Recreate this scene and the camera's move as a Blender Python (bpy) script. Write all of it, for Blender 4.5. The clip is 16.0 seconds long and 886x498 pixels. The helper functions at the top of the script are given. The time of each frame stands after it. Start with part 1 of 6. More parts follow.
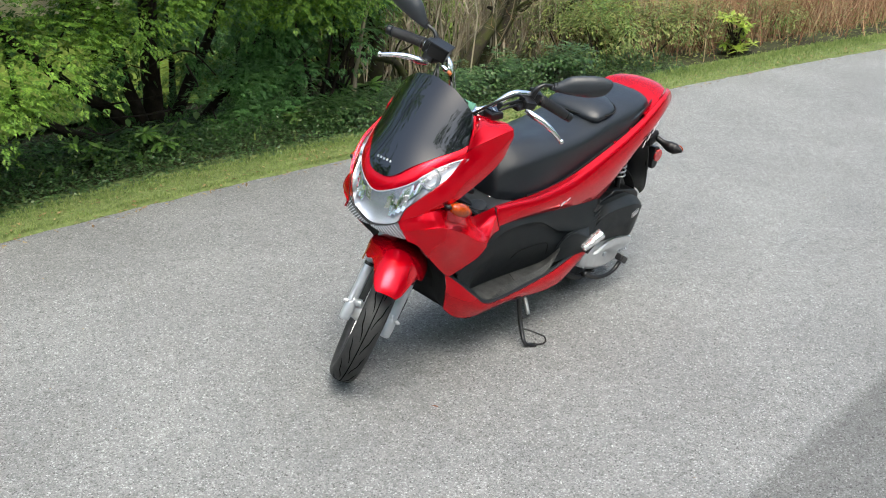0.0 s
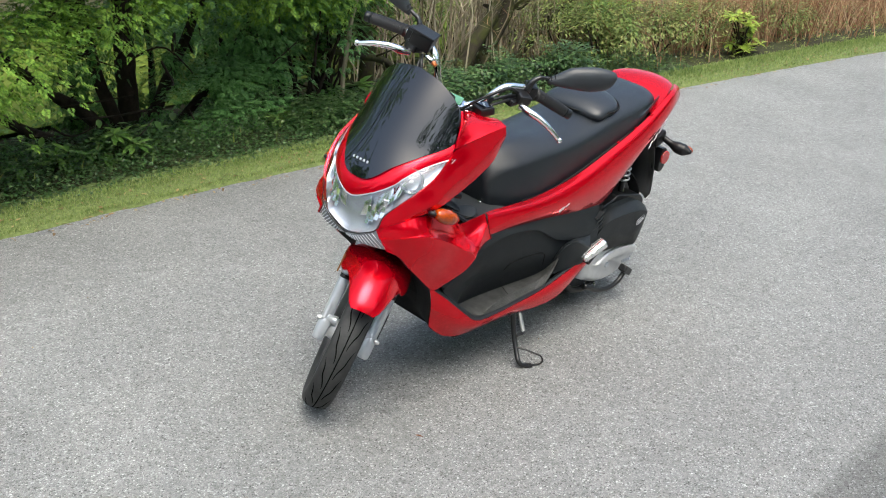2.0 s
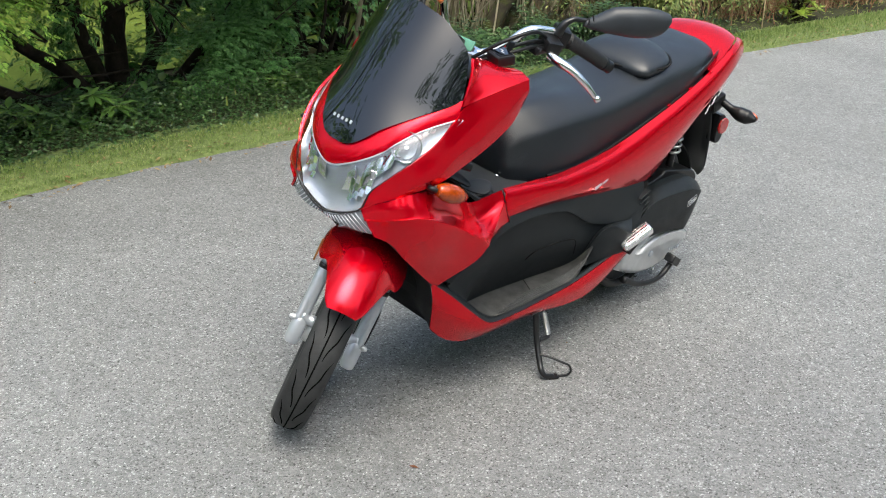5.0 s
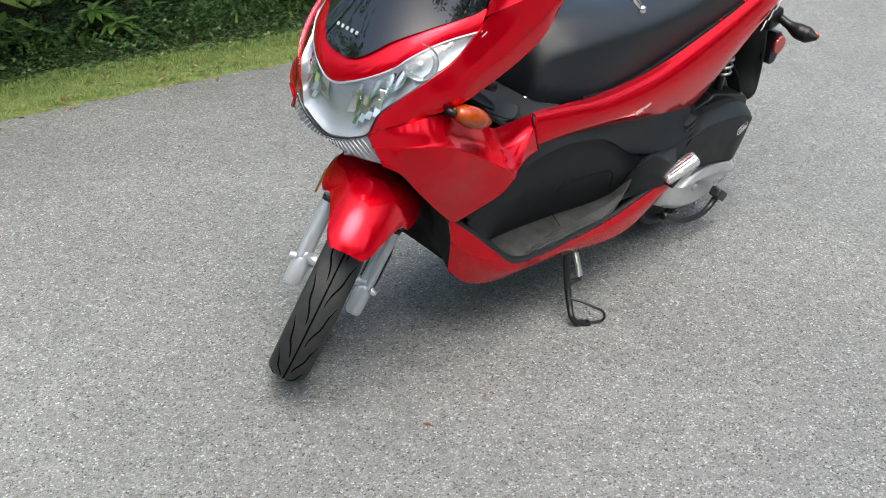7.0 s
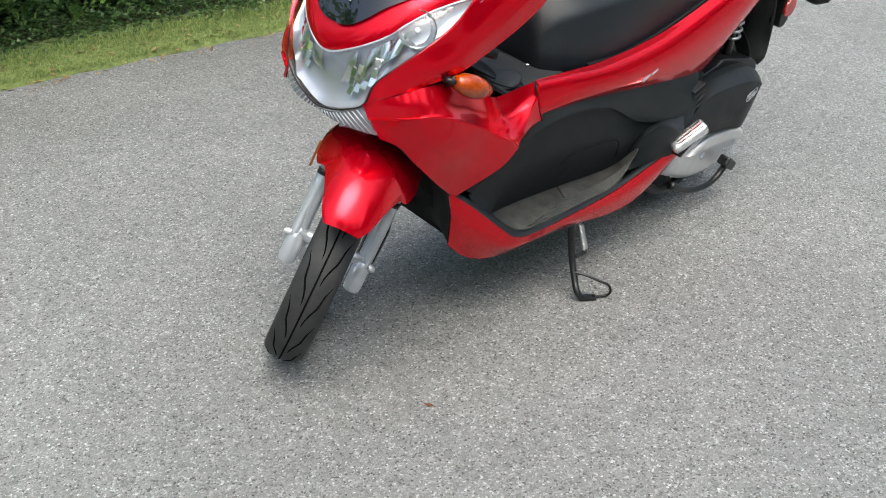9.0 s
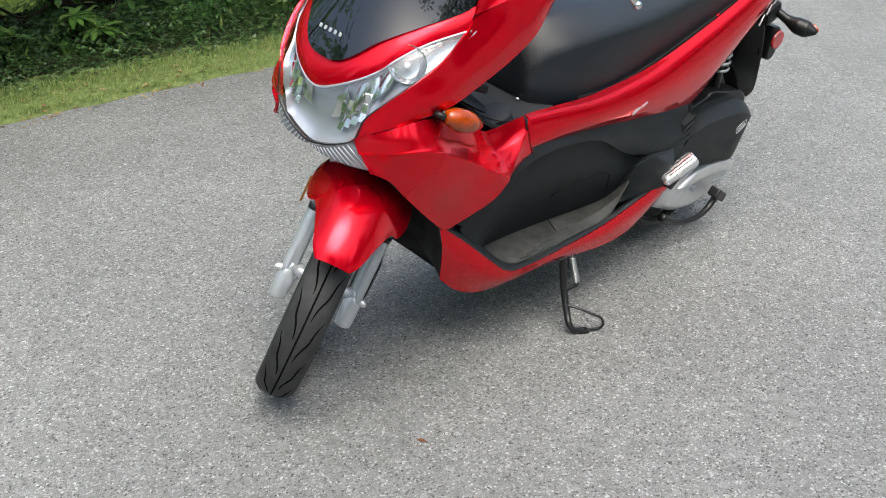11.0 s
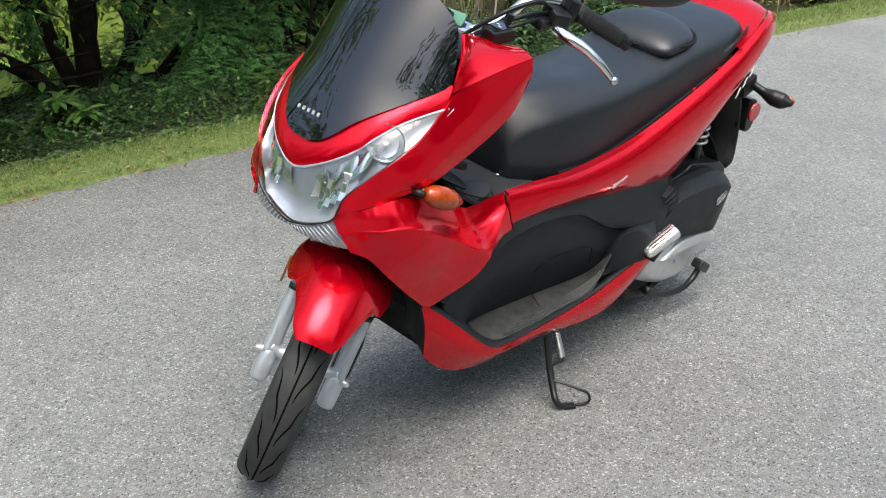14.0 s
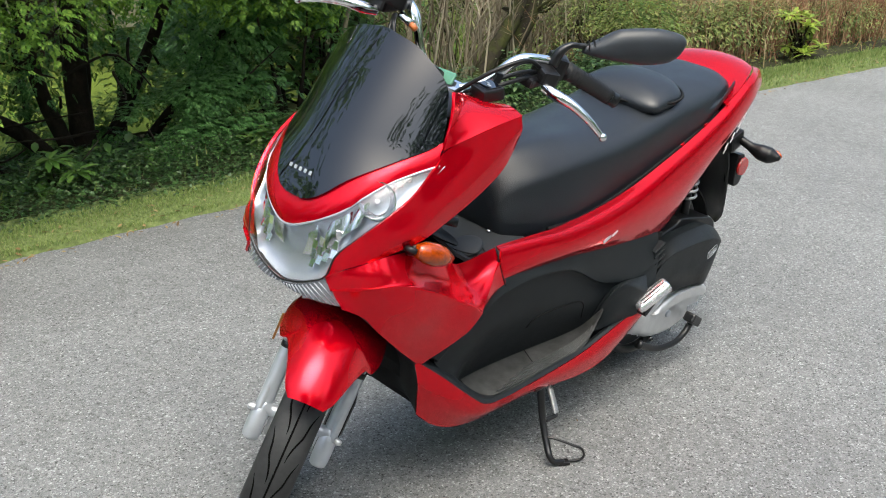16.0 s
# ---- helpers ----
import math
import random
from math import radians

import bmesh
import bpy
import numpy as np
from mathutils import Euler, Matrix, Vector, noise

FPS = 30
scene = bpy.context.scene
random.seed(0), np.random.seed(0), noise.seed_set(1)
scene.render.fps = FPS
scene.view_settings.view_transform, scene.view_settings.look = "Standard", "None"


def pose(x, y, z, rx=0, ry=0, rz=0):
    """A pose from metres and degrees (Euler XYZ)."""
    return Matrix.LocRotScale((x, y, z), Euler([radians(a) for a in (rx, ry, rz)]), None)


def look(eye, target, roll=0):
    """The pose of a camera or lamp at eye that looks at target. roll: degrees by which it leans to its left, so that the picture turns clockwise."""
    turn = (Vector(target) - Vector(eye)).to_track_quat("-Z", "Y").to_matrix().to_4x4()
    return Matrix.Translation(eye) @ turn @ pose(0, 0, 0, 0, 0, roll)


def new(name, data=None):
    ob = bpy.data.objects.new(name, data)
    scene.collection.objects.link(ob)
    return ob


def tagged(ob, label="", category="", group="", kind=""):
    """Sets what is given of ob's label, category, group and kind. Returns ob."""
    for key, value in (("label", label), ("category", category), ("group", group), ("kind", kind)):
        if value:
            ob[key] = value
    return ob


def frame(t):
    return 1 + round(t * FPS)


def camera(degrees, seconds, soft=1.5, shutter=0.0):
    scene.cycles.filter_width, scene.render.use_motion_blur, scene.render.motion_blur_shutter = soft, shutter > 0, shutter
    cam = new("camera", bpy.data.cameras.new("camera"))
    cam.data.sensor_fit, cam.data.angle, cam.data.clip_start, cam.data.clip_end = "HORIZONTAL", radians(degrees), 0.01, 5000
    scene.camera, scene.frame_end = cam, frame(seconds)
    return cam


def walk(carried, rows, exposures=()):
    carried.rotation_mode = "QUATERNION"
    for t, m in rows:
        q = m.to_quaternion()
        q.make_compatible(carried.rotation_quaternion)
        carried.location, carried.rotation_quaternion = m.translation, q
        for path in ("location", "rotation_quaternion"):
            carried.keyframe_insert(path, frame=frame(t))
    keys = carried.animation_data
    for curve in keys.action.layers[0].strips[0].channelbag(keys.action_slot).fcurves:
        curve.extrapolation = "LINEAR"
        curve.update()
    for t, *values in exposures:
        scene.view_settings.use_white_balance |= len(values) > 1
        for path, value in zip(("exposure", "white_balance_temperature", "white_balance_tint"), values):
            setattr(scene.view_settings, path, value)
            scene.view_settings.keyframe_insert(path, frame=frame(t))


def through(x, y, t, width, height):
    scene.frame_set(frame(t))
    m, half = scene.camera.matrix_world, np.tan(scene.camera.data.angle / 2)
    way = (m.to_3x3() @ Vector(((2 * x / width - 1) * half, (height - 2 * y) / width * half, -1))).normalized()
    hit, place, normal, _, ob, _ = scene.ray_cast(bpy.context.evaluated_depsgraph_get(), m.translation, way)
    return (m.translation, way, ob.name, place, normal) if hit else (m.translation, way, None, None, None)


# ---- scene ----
cam = camera(45.55, 16.0, soft=1.0)
ROWS = [
    (0, 2.926, 2.400, 1.873, 67.361, -2.091, 132.241),
    (0.5, 2.927, 2.405, 1.867, 67.536, -2.107, 132.093),
    (1, 2.903, 2.394, 1.850, 67.761, -2.169, 132.003),
    (1.5, 2.866, 2.371, 1.836, 67.877, -2.204, 131.939),
    (2, 2.635, 2.205, 1.745, 67.725, -2.105, 132.238),
    (2.5, 2.565, 2.150, 1.709, 67.945, -2.090, 132.158),
    (3, 2.483, 2.087, 1.664, 68.230, -2.067, 132.142),
    (3.5, 2.394, 2.023, 1.622, 68.261, -2.132, 132.351),
    (6, 1.995, 1.748, 1.457, 64.361, -2.245, 135.350),
    (6.5, 1.952, 1.706, 1.428, 63.433, -2.243, 135.628),
    (7, 1.914, 1.666, 1.406, 62.388, -2.143, 135.768),
    (7.5, 1.889, 1.639, 1.390, 61.654, -2.044, 135.763),
    (8, 1.866, 1.624, 1.382, 60.967, -1.848, 135.872),
    (8.5, 1.857, 1.616, 1.380, 60.578, -1.698, 135.804),
    (11, 1.848, 1.609, 1.381, 62.418, -1.433, 135.068),
    (11.5, 1.844, 1.609, 1.382, 63.036, -1.343, 134.913),
    (12, 1.841, 1.608, 1.382, 63.749, -1.259, 134.715),
    (12.5, 1.837, 1.606, 1.383, 64.351, -1.152, 134.543),
    (13, 1.833, 1.609, 1.381, 65.109, -0.965, 134.388),
    (13.5, 1.831, 1.613, 1.381, 65.767, -0.828, 134.276),
    (14, 1.828, 1.607, 1.380, 66.480, -0.721, 134.001),
    (14.5, 1.829, 1.612, 1.378, 67.248, -0.579, 133.886),
    (15, 1.829, 1.611, 1.380, 68.002, -0.510, 133.692),
    (15.5, 1.829, 1.612, 1.382, 68.677, -0.451, 133.597),
    (16, 1.831, 1.612, 1.384, 69.504, -0.417, 133.442),
]
walk(cam, [(t, pose(x, y, z, rx, ry, rz)) for t, x, y, z, rx, ry, rz in ROWS], [(0, 1.36, 6500, 3), (3.5, 1.34, 6500, 3), (6, 1.23, 6500, 3), (16, 1.26, 6500, 3)])

# ---------------------------------------------------------------- light
w = bpy.data.worlds.new("sky")
scene.world = w
w.use_nodes = True
sky = w.node_tree.nodes.new("ShaderNodeTexSky")
sky.sky_type, sky.sun_disc = "NISHITA", False
sky.sun_elevation, sky.sun_rotation = radians(67), radians(36)
sky.dust_density, sky.air_density, sky.ozone_density = 6.0, 1.0, 1.3
w.node_tree.links.new(sky.outputs["Color"], w.node_tree.nodes["Background"].inputs["Color"])
w.node_tree.nodes["Background"].inputs["Strength"].default_value = 0.15
sun = new("sun", bpy.data.lights.new("sun", "SUN"))
sun.data.energy, sun.data.angle, sun.data.color = 0.75, radians(42), (1.0, 0.985, 0.97)
sun.matrix_basis = look((2.3, 3.2, 9.2), (0, 0, 0))

# ---------------------------------------------------------------- mesh tools
from mathutils.bvhtree import BVHTree


def spline(pts, n):
    """n points on a smooth curve through pts."""
    p = np.array(pts, float)
    if len(p) == 2:
        return p[0] + np.linspace(0, 1, n)[:, None] * (p[1] - p[0])
    d = np.r_[0, np.cumsum(np.sqrt(np.maximum(np.linalg.norm(np.diff(p, axis=0), axis=1), 1e-9)))]
    m = np.empty_like(p)
    m[1:-1] = (p[2:] - p[:-2]) / (d[2:] - d[:-2])[:, None]
    m[0], m[-1] = (p[1] - p[0]) / (d[1] - d[0]), (p[-1] - p[-2]) / (d[-1] - d[-2])
    s = np.linspace(0, d[-1], n)
    i = np.clip(np.searchsorted(d, s, side="right") - 1, 0, len(p) - 2)
    h = (d[i + 1] - d[i])[:, None]
    t = ((s - d[i])[:, None]) / h
    return (2 * t**3 - 3 * t**2 + 1) * p[i] + (t**3 - 2 * t**2 + t) * h * m[i] + (3 * t**2 - 2 * t**3) * p[i + 1] + (t**3 - t**2) * h * m[i + 1]


def grid_mesh(g, wrap=False, caps=False):
    """A bmesh from a grid of points g[row][column]; wrap closes the columns into rings."""
    bm = bmesh.new()
    vs = [[bm.verts.new(Vector(p)) for p in row] for row in g]
    n = len(vs[0])
    for a, b in zip(vs, vs[1:]):
        for k in range(n if wrap else n - 1):
            bm.faces.new((a[k], a[(k + 1) % n], b[(k + 1) % n], b[k]))
    if caps:
        bm.faces.new(vs[0][::-1]), bm.faces.new(vs[-1])
    return bm


def smooth(bm):
    for f in bm.faces:
        f.smooth = True
    return bm


def loft(curves, n=24, m=16):
    """A smooth sheet through a few curves."""
    rows = [spline(c, n) for c in curves]
    cols = [spline([r[k] for r in rows], m) for k in range(n)]
    return smooth(grid_mesh([[cols[k][j] for k in range(n)] for j in range(m)]))


def shell(bm, t=0.004, out=None):
    """Thickness for a sheet; out: a point on its hidden side."""
    bmesh.ops.remove_doubles(bm, verts=bm.verts, dist=1e-5)
    bmesh.ops.recalc_face_normals(bm, faces=bm.faces)
    bm.normal_update()
    if out is not None:
        s = sum((f.normal.dot(f.calc_center_median() - Vector(out)) * f.calc_area() for f in bm.faces))
        if s < 0:
            bmesh.ops.reverse_faces(bm, faces=bm.faces)
    edges = [e for e in bm.edges if e.is_boundary]
    vmap = {}
    old = list(bm.faces)
    bm.normal_update()
    for v in list(bm.verts):
        vmap[v] = bm.verts.new(v.co - v.normal * t)
    for f in old:
        g = bm.faces.new([vmap[v] for v in reversed(f.verts)])
        g.smooth = f.smooth
    for e in edges:
        a, b = e.verts
        f = e.link_faces[0]
        ls = [l.vert for l in f.loops]
        k = ls.index(a)
        if ls[(k + 1) % len(ls)] == b:
            a, b = b, a
        bm.faces.new((a, b, vmap[b], vmap[a]))
    for e in bm.edges:
        if len(e.link_faces) == 2 and e.calc_face_angle(0) > 0.7:
            e.smooth = False
    return bm


def ring_loft(rings, n=24, m=None, caps=True):
    """A closed body through closed rings of points (each ring a list of points)."""
    rs = []
    for r in rings:
        rs.append(spline(list(r) + [r[0]], n + 1)[:-1])
    if m:
        cols = [spline([r[k] for r in rs], m) for k in range(n)]
        rs = [[cols[k][j] for k in range(n)] for j in range(m)]
    return smooth(grid_mesh(rs, wrap=True, caps=caps))


def tube(pts, r, seg=10, n=None, caps=True):
    """A round bar along a smooth line; r: one radius, or one for each point."""
    k = len(pts)
    n = n or max(2, (k - 1) * 6 + 1)
    c = spline(pts, n)
    rad = np.full(n, r) if np.isscalar(r) else np.interp(np.linspace(0, 1, n), np.linspace(0, 1, len(r)), r)
    g, up = [], None
    for i in range(n):
        d = Vector(c[min(i + 1, n - 1)] - c[max(i - 1, 0)]).normalized()
        if up is None:
            up = d.orthogonal().normalized()
        up = (up - d * up.dot(d)).normalized()
        w = d.cross(up)
        g.append([Vector(c[i]) + float(rad[i]) * (math.cos(a) * up + math.sin(a) * w) for a in [2 * math.pi * q / seg for q in range(seg)]])
    bm = smooth(grid_mesh(g, wrap=True, caps=caps))
    for e in bm.edges:
        if len(e.link_faces) == 2 and e.calc_face_angle(0) > 0.9:
            e.smooth = False
    return bm


def lathe(profile, seg=64, centre=(0, 0, 0), axis="y"):
    """A body of revolution; profile: closed list of (radius, along)."""
    g = []
    for q in range(seg):
        a = 2 * math.pi * q / seg
        g.append([Vector((r * math.cos(a), h, r * math.sin(a))) if axis == "y" else Vector((r * math.cos(a), r * math.sin(a), h)) for r, h in profile])
    g.append(g[0])
    bm = smooth(grid_mesh(g, wrap=True))
    bmesh.ops.remove_doubles(bm, verts=bm.verts, dist=1e-6)
    bmesh.ops.recalc_face_normals(bm, faces=bm.faces)
    for e in bm.edges:
        if len(e.link_faces) == 2 and e.calc_face_angle(0) > 0.8:
            e.smooth = False
    bmesh.ops.translate(bm, verts=bm.verts, vec=Vector(centre))
    return bm


def ball(c, s, seg=20, rot=None):
    bm = bmesh.new()
    bmesh.ops.create_uvsphere(bm, u_segments=seg, v_segments=seg // 2 + 2, radius=1)
    m = Matrix.Translation(c) @ (rot or Matrix()) @ Matrix.Diagonal((*s, 1))
    bmesh.ops.transform(bm, matrix=m, verts=bm.verts)
    return smooth(bm)


def block(c, s, bevel=0.004, rot=None):
    """A box of size s with rounded edges."""
    bm = bmesh.new()
    bmesh.ops.create_cube(bm, size=1)
    bmesh.ops.scale(bm, verts=bm.verts, vec=Vector(s))
    if bevel:
        bmesh.ops.bevel(bm, geom=bm.edges[:], offset=bevel, segments=2, affect="EDGES", profile=0.6)
    bmesh.ops.transform(bm, matrix=Matrix.Translation(c) @ (rot or Matrix()), verts=bm.verts)
    return bm


def plate(outline, y0, y1, bevel=0.008, n=40, inset=0.0):
    """A rounded slab with an outline in the x-z plane, from y0 (hidden) to y1 (seen)."""
    o = spline(list(outline) + [outline[0]], n + 1)[:-1]
    c = o.mean(0)
    rows = []
    s = 1 if y1 > y0 else -1
    half = float(np.linalg.norm(o - c, axis=1).mean())
    for f, y in ((1, y0), (1, y1 - s * bevel), (1 - 0.3 * bevel / half, y1 - s * bevel * 0.3), (1 - bevel / half, y1), (1 - inset - 1.3 * bevel / half, y1)):
        rows.append([(c[0] + (p[0] - c[0]) * f, y, c[1] + (p[1] - c[1]) * f) for p in o])
    bm = smooth(grid_mesh(rows, wrap=True, caps=True))
    bmesh.ops.recalc_face_normals(bm, faces=bm.faces)
    for e in bm.edges:
        if len(e.link_faces) == 2 and e.calc_face_angle(0) > 0.9:
            e.smooth = False
    return bm


def mirrored(bm):
    b = bm.copy()
    for v in b.verts:
        v.co.y = -v.co.y
    bmesh.ops.reverse_faces(b, faces=b.faces)
    return b


def join(*bms):
    out = bmesh.new()
    for b in bms:
        me = bpy.data.meshes.new("tmp")
        b.to_mesh(me)
        out.from_mesh(me)
        bpy.data.meshes.remove(me)
        b.free()
    return out


def part(name, bm, material, parent=None, label=""):
    """Links a bmesh as one mesh object under a thing or a part."""
    me = bpy.data.meshes.new(name)
    bm.to_mesh(me)
    bm.free()
    me.materials.append(material)
    ob = new(name, me)
    ob.parent = parent
    return tagged(ob, label)


def thing(name, at, label, category, group="", kind=""):
    ob = new(name)
    ob.matrix_basis = at
    ob.empty_display_size = 0.1
    return tagged(ob, label, category, group, kind)

# ---------------------------------------------------------------- materials
def material(name, colour, rough=0.5, metal=0.0, coat=0.0, coat_rough=0.03, spread=0.0, scale=8.0, bump=0.0, bump_scale=200.0, rough_spread=0.0, second=None, spec=0.5, coat_ior=1.5):
    """A surface: base colour varied at two scales, roughness wear and fine relief."""
    m = bpy.data.materials.new(name)
    m.use_nodes = True
    nt = m.node_tree
    b = nt.nodes["Principled BSDF"]
    b.inputs["Base Color"].default_value = (*colour, 1)
    b.inputs["Roughness"].default_value = rough
    b.inputs["Metallic"].default_value = metal
    b.inputs["Coat Weight"].default_value = coat
    b.inputs["Coat IOR"].default_value = coat_ior
    b.inputs["Coat Roughness"].default_value = coat_rough
    b.inputs["Specular IOR Level"].default_value = spec
    tc = nt.nodes.new("ShaderNodeTexCoord")
    if spread or second:
        n1 = nt.nodes.new("ShaderNodeTexNoise")
        n1.inputs["Scale"].default_value = scale
        n1.inputs["Detail"].default_value = 6
        n1.inputs["Roughness"].default_value = 0.65
        nt.links.new(tc.outputs["Object"], n1.inputs["Vector"])
        ramp = nt.nodes.new("ShaderNodeValToRGB")
        lo = [c * (1 - spread) for c in colour]
        hi = second or [min(1, c * (1 + spread)) for c in colour]
        ramp.color_ramp.elements[0].position, ramp.color_ramp.elements[1].position = 0.32, 0.68
        ramp.color_ramp.elements[0].color, ramp.color_ramp.elements[1].color = (*lo, 1), (*hi, 1)
        nt.links.new(n1.outputs["Fac"], ramp.inputs["Fac"])
        nt.links.new(ramp.outputs["Color"], b.inputs["Base Color"])
    if rough_spread:
        n3 = nt.nodes.new("ShaderNodeTexNoise")
        n3.inputs["Scale"].default_value = scale * 3
        n3.inputs["Detail"].default_value = 5
        nt.links.new(tc.outputs["Object"], n3.inputs["Vector"])
        mr = nt.nodes.new("ShaderNodeMapRange")
        mr.inputs["To Min"].default_value, mr.inputs["To Max"].default_value = max(0.02, rough - rough_spread), rough + rough_spread
        nt.links.new(n3.outputs["Fac"], mr.inputs["Value"])
        nt.links.new(mr.outputs["Result"], b.inputs["Roughness"])
    if bump:
        n2 = nt.nodes.new("ShaderNodeTexNoise")
        n2.inputs["Scale"].default_value = bump_scale
        n2.inputs["Detail"].default_value = 3
        nt.links.new(tc.outputs["Object"], n2.inputs["Vector"])
        bp = nt.nodes.new("ShaderNodeBump")
        bp.inputs["Strength"].default_value = bump
        bp.inputs["Distance"].default_value = 0.002
        nt.links.new(n2.outputs["Fac"], bp.inputs["Height"])
        nt.links.new(bp.outputs["Normal"], b.inputs["Normal"])
    return m


def clear_material(name, tint=(1, 1, 1), gloss=0.05):
    """Thin clear plastic: see-through, glossier at grazing angles."""
    m = bpy.data.materials.new(name)
    m.use_nodes = True
    nt = m.node_tree
    nt.nodes.remove(nt.nodes["Principled BSDF"])
    out = nt.nodes["Material Output"]
    tr, gl, mix, lw, pw, mr = (nt.nodes.new(k) for k in ("ShaderNodeBsdfTransparent", "ShaderNodeBsdfGlossy", "ShaderNodeMixShader", "ShaderNodeLayerWeight", "ShaderNodeMath", "ShaderNodeMapRange"))
    tr.inputs["Color"].default_value = (*tint, 1)
    gl.inputs["Roughness"].default_value = gloss
    lw.inputs["Blend"].default_value = 0.5
    pw.operation = "POWER"
    pw.inputs[1].default_value = 3.5
    mr.inputs["To Min"].default_value, mr.inputs["To Max"].default_value = 0.05, 0.7
    nt.links.new(lw.outputs["Facing"], pw.inputs[0])
    nt.links.new(pw.outputs[0], mr.inputs["Value"])
    nt.links.new(mr.outputs["Result"], mix.inputs["Fac"])
    nt.links.new(tr.outputs["BSDF"], mix.inputs[1])
    nt.links.new(gl.outputs["BSDF"], mix.inputs[2])
    nt.links.new(mix.outputs["Shader"], out.inputs["Surface"])
    return m


RED = material("red_candy_paint", (0.70, 0.0003, 0.013), 0.15, 0.71, 0.50, 0.006, spread=0.04, scale=3.0, bump=0.003, bump_scale=900, spec=0.0, coat_ior=1.50)
SCREEN = material("black_gloss_screen", (0.003, 0.0035, 0.005), 0.04, 0, 1.0, 0.01, rough_spread=0.02, scale=5, coat_ior=1.58, spec=0.25)
SEAT = material("black_vinyl", (0.0105, 0.0135, 0.0175), 0.38, spec=0.55, spread=0.15, scale=6, bump=0.30, bump_scale=420, rough_spread=0.08)
TUNNEL = material("satin_grey_plastic", (0.030, 0.033, 0.036), 0.55, spec=0.3, spread=0.12, scale=9, bump=0.12, bump_scale=700)
MIRRORCASE = material("mirror_case_plastic", (0.022, 0.026, 0.031), 0.42, spec=0.5, spread=0.15, scale=20, bump=0.1, bump_scale=700)
GREY = material("dark_grey_plastic", (0.0130, 0.0158, 0.0178), 0.48, spec=0.20, spread=0.12, scale=7, bump=0.15, bump_scale=900, rough_spread=0.08)
BLACK = material("black_plastic", (0.006, 0.006, 0.0065), 0.40, spec=0.4, spread=0.2, scale=9, bump=0.08, bump_scale=600)
MATTE = material("matte_black_liner", (0.004, 0.004, 0.004), 0.75, spec=0.25, spread=0.3, scale=12, bump=0.2, bump_scale=300)
MAT = material("dusty_floor_rubber", (0.026, 0.027, 0.027), 0.62, spread=0.35, scale=22, bump=0.3, bump_scale=350, second=(0.066, 0.067, 0.065))
TYRE = material("tyre_rubber", (0.020, 0.021, 0.022), 0.62, spread=0.35, scale=14, bump=0.15, bump_scale=300, second=(0.036, 0.037, 0.038), spec=0.4)
GROOVE = material("tyre_groove", (0.004, 0.004, 0.004), 1.0, spec=0.05, spread=0.2, scale=20)
CHROME = material("chrome", (0.86, 0.87, 0.88), 0.08, 1.0, rough_spread=0.04, scale=10)
ALLOY = material("silver_fork_paint", (0.50, 0.53, 0.57), 0.34, 0.55, 0.2, spread=0.1, scale=9, bump=0.05, bump_scale=500, rough_spread=0.08)
CAST = material("cast_alloy", (0.56, 0.57, 0.58), 0.38, 0.55, 0.2, spread=0.12, scale=12, bump=0.12, bump_scale=500, rough_spread=0.1)
GRIP = material("grip_rubber", (0.016, 0.016, 0.017), 0.62, spread=0.2, scale=30, bump=0.3, bump_scale=500)
AMBER = material("amber_lens", (0.30, 0.040, 0.001), 0.12, 0, 0.5, spread=0.35, scale=70, bump=0.6, bump_scale=120)
REDLENS = material("red_lens", (0.55, 0.02, 0.02), 0.15, 0, 0.8, spread=0.2, scale=90, bump=0.4, bump_scale=300)
LENS = clear_material("clear_lens")
MIRRORMETAL = material("lamp_reflector", (0.93, 0.94, 0.95), 0.08, 1.0, spread=0.04, scale=25, bump=0.03, bump_scale=60)
FROST = material("pale_lamp_bowl", (0.70, 0.74, 0.78), 0.25, 0.15, 0.5, spread=0.06, scale=18)
CRINKLE = material("crinkled_reflector", (0.84, 0.85, 0.86), 0.12, 1.0, spread=0.1, scale=40, bump=0.9, bump_scale=70)
LAMPBOWL = material("satin_lamp_bowl", (0.46, 0.50, 0.56), 0.26, 0.55, spread=0.08, scale=12, bump=0.03, bump_scale=40)
CLEARRIB = material("ribbed_clear_plastic", (0.24, 0.26, 0.28), 0.15, 0.3, 0.6, spread=0.2, scale=40, bump=0.2, bump_scale=160)
WHITE = material("white_mark", (0.80, 0.80, 0.80), 0.35, spread=0.04, scale=40)
SILVERMARK = material("silver_mark", (0.62, 0.63, 0.65), 0.3, 0.6, spread=0.08, scale=40)
COPPER = material("orange_switch", (0.42, 0.12, 0.03), 0.4, spread=0.15, scale=60)
GREENGLASS = material("green_meter_glass", (0.10, 0.26, 0.18), 0.15, 0, 0.6, spread=0.2, scale=30)
SPRING = material("zinc_spring", (0.52, 0.53, 0.52), 0.32, 0.9, spread=0.15, scale=60)
IRON = material("black_enamel", (0.006, 0.006, 0.0065), 0.34, 0.0, 0.1, spread=0.3, scale=20, bump=0.1, bump_scale=400)
BROWN_BAR = material("golden_brown_metal", (0.22, 0.10, 0.03), 0.4, 0.6, spread=0.4, scale=40)
POLISHED = material("polished_alloy", (0.80, 0.81, 0.82), 0.26, 0.8, rough_spread=0.05, scale=14)

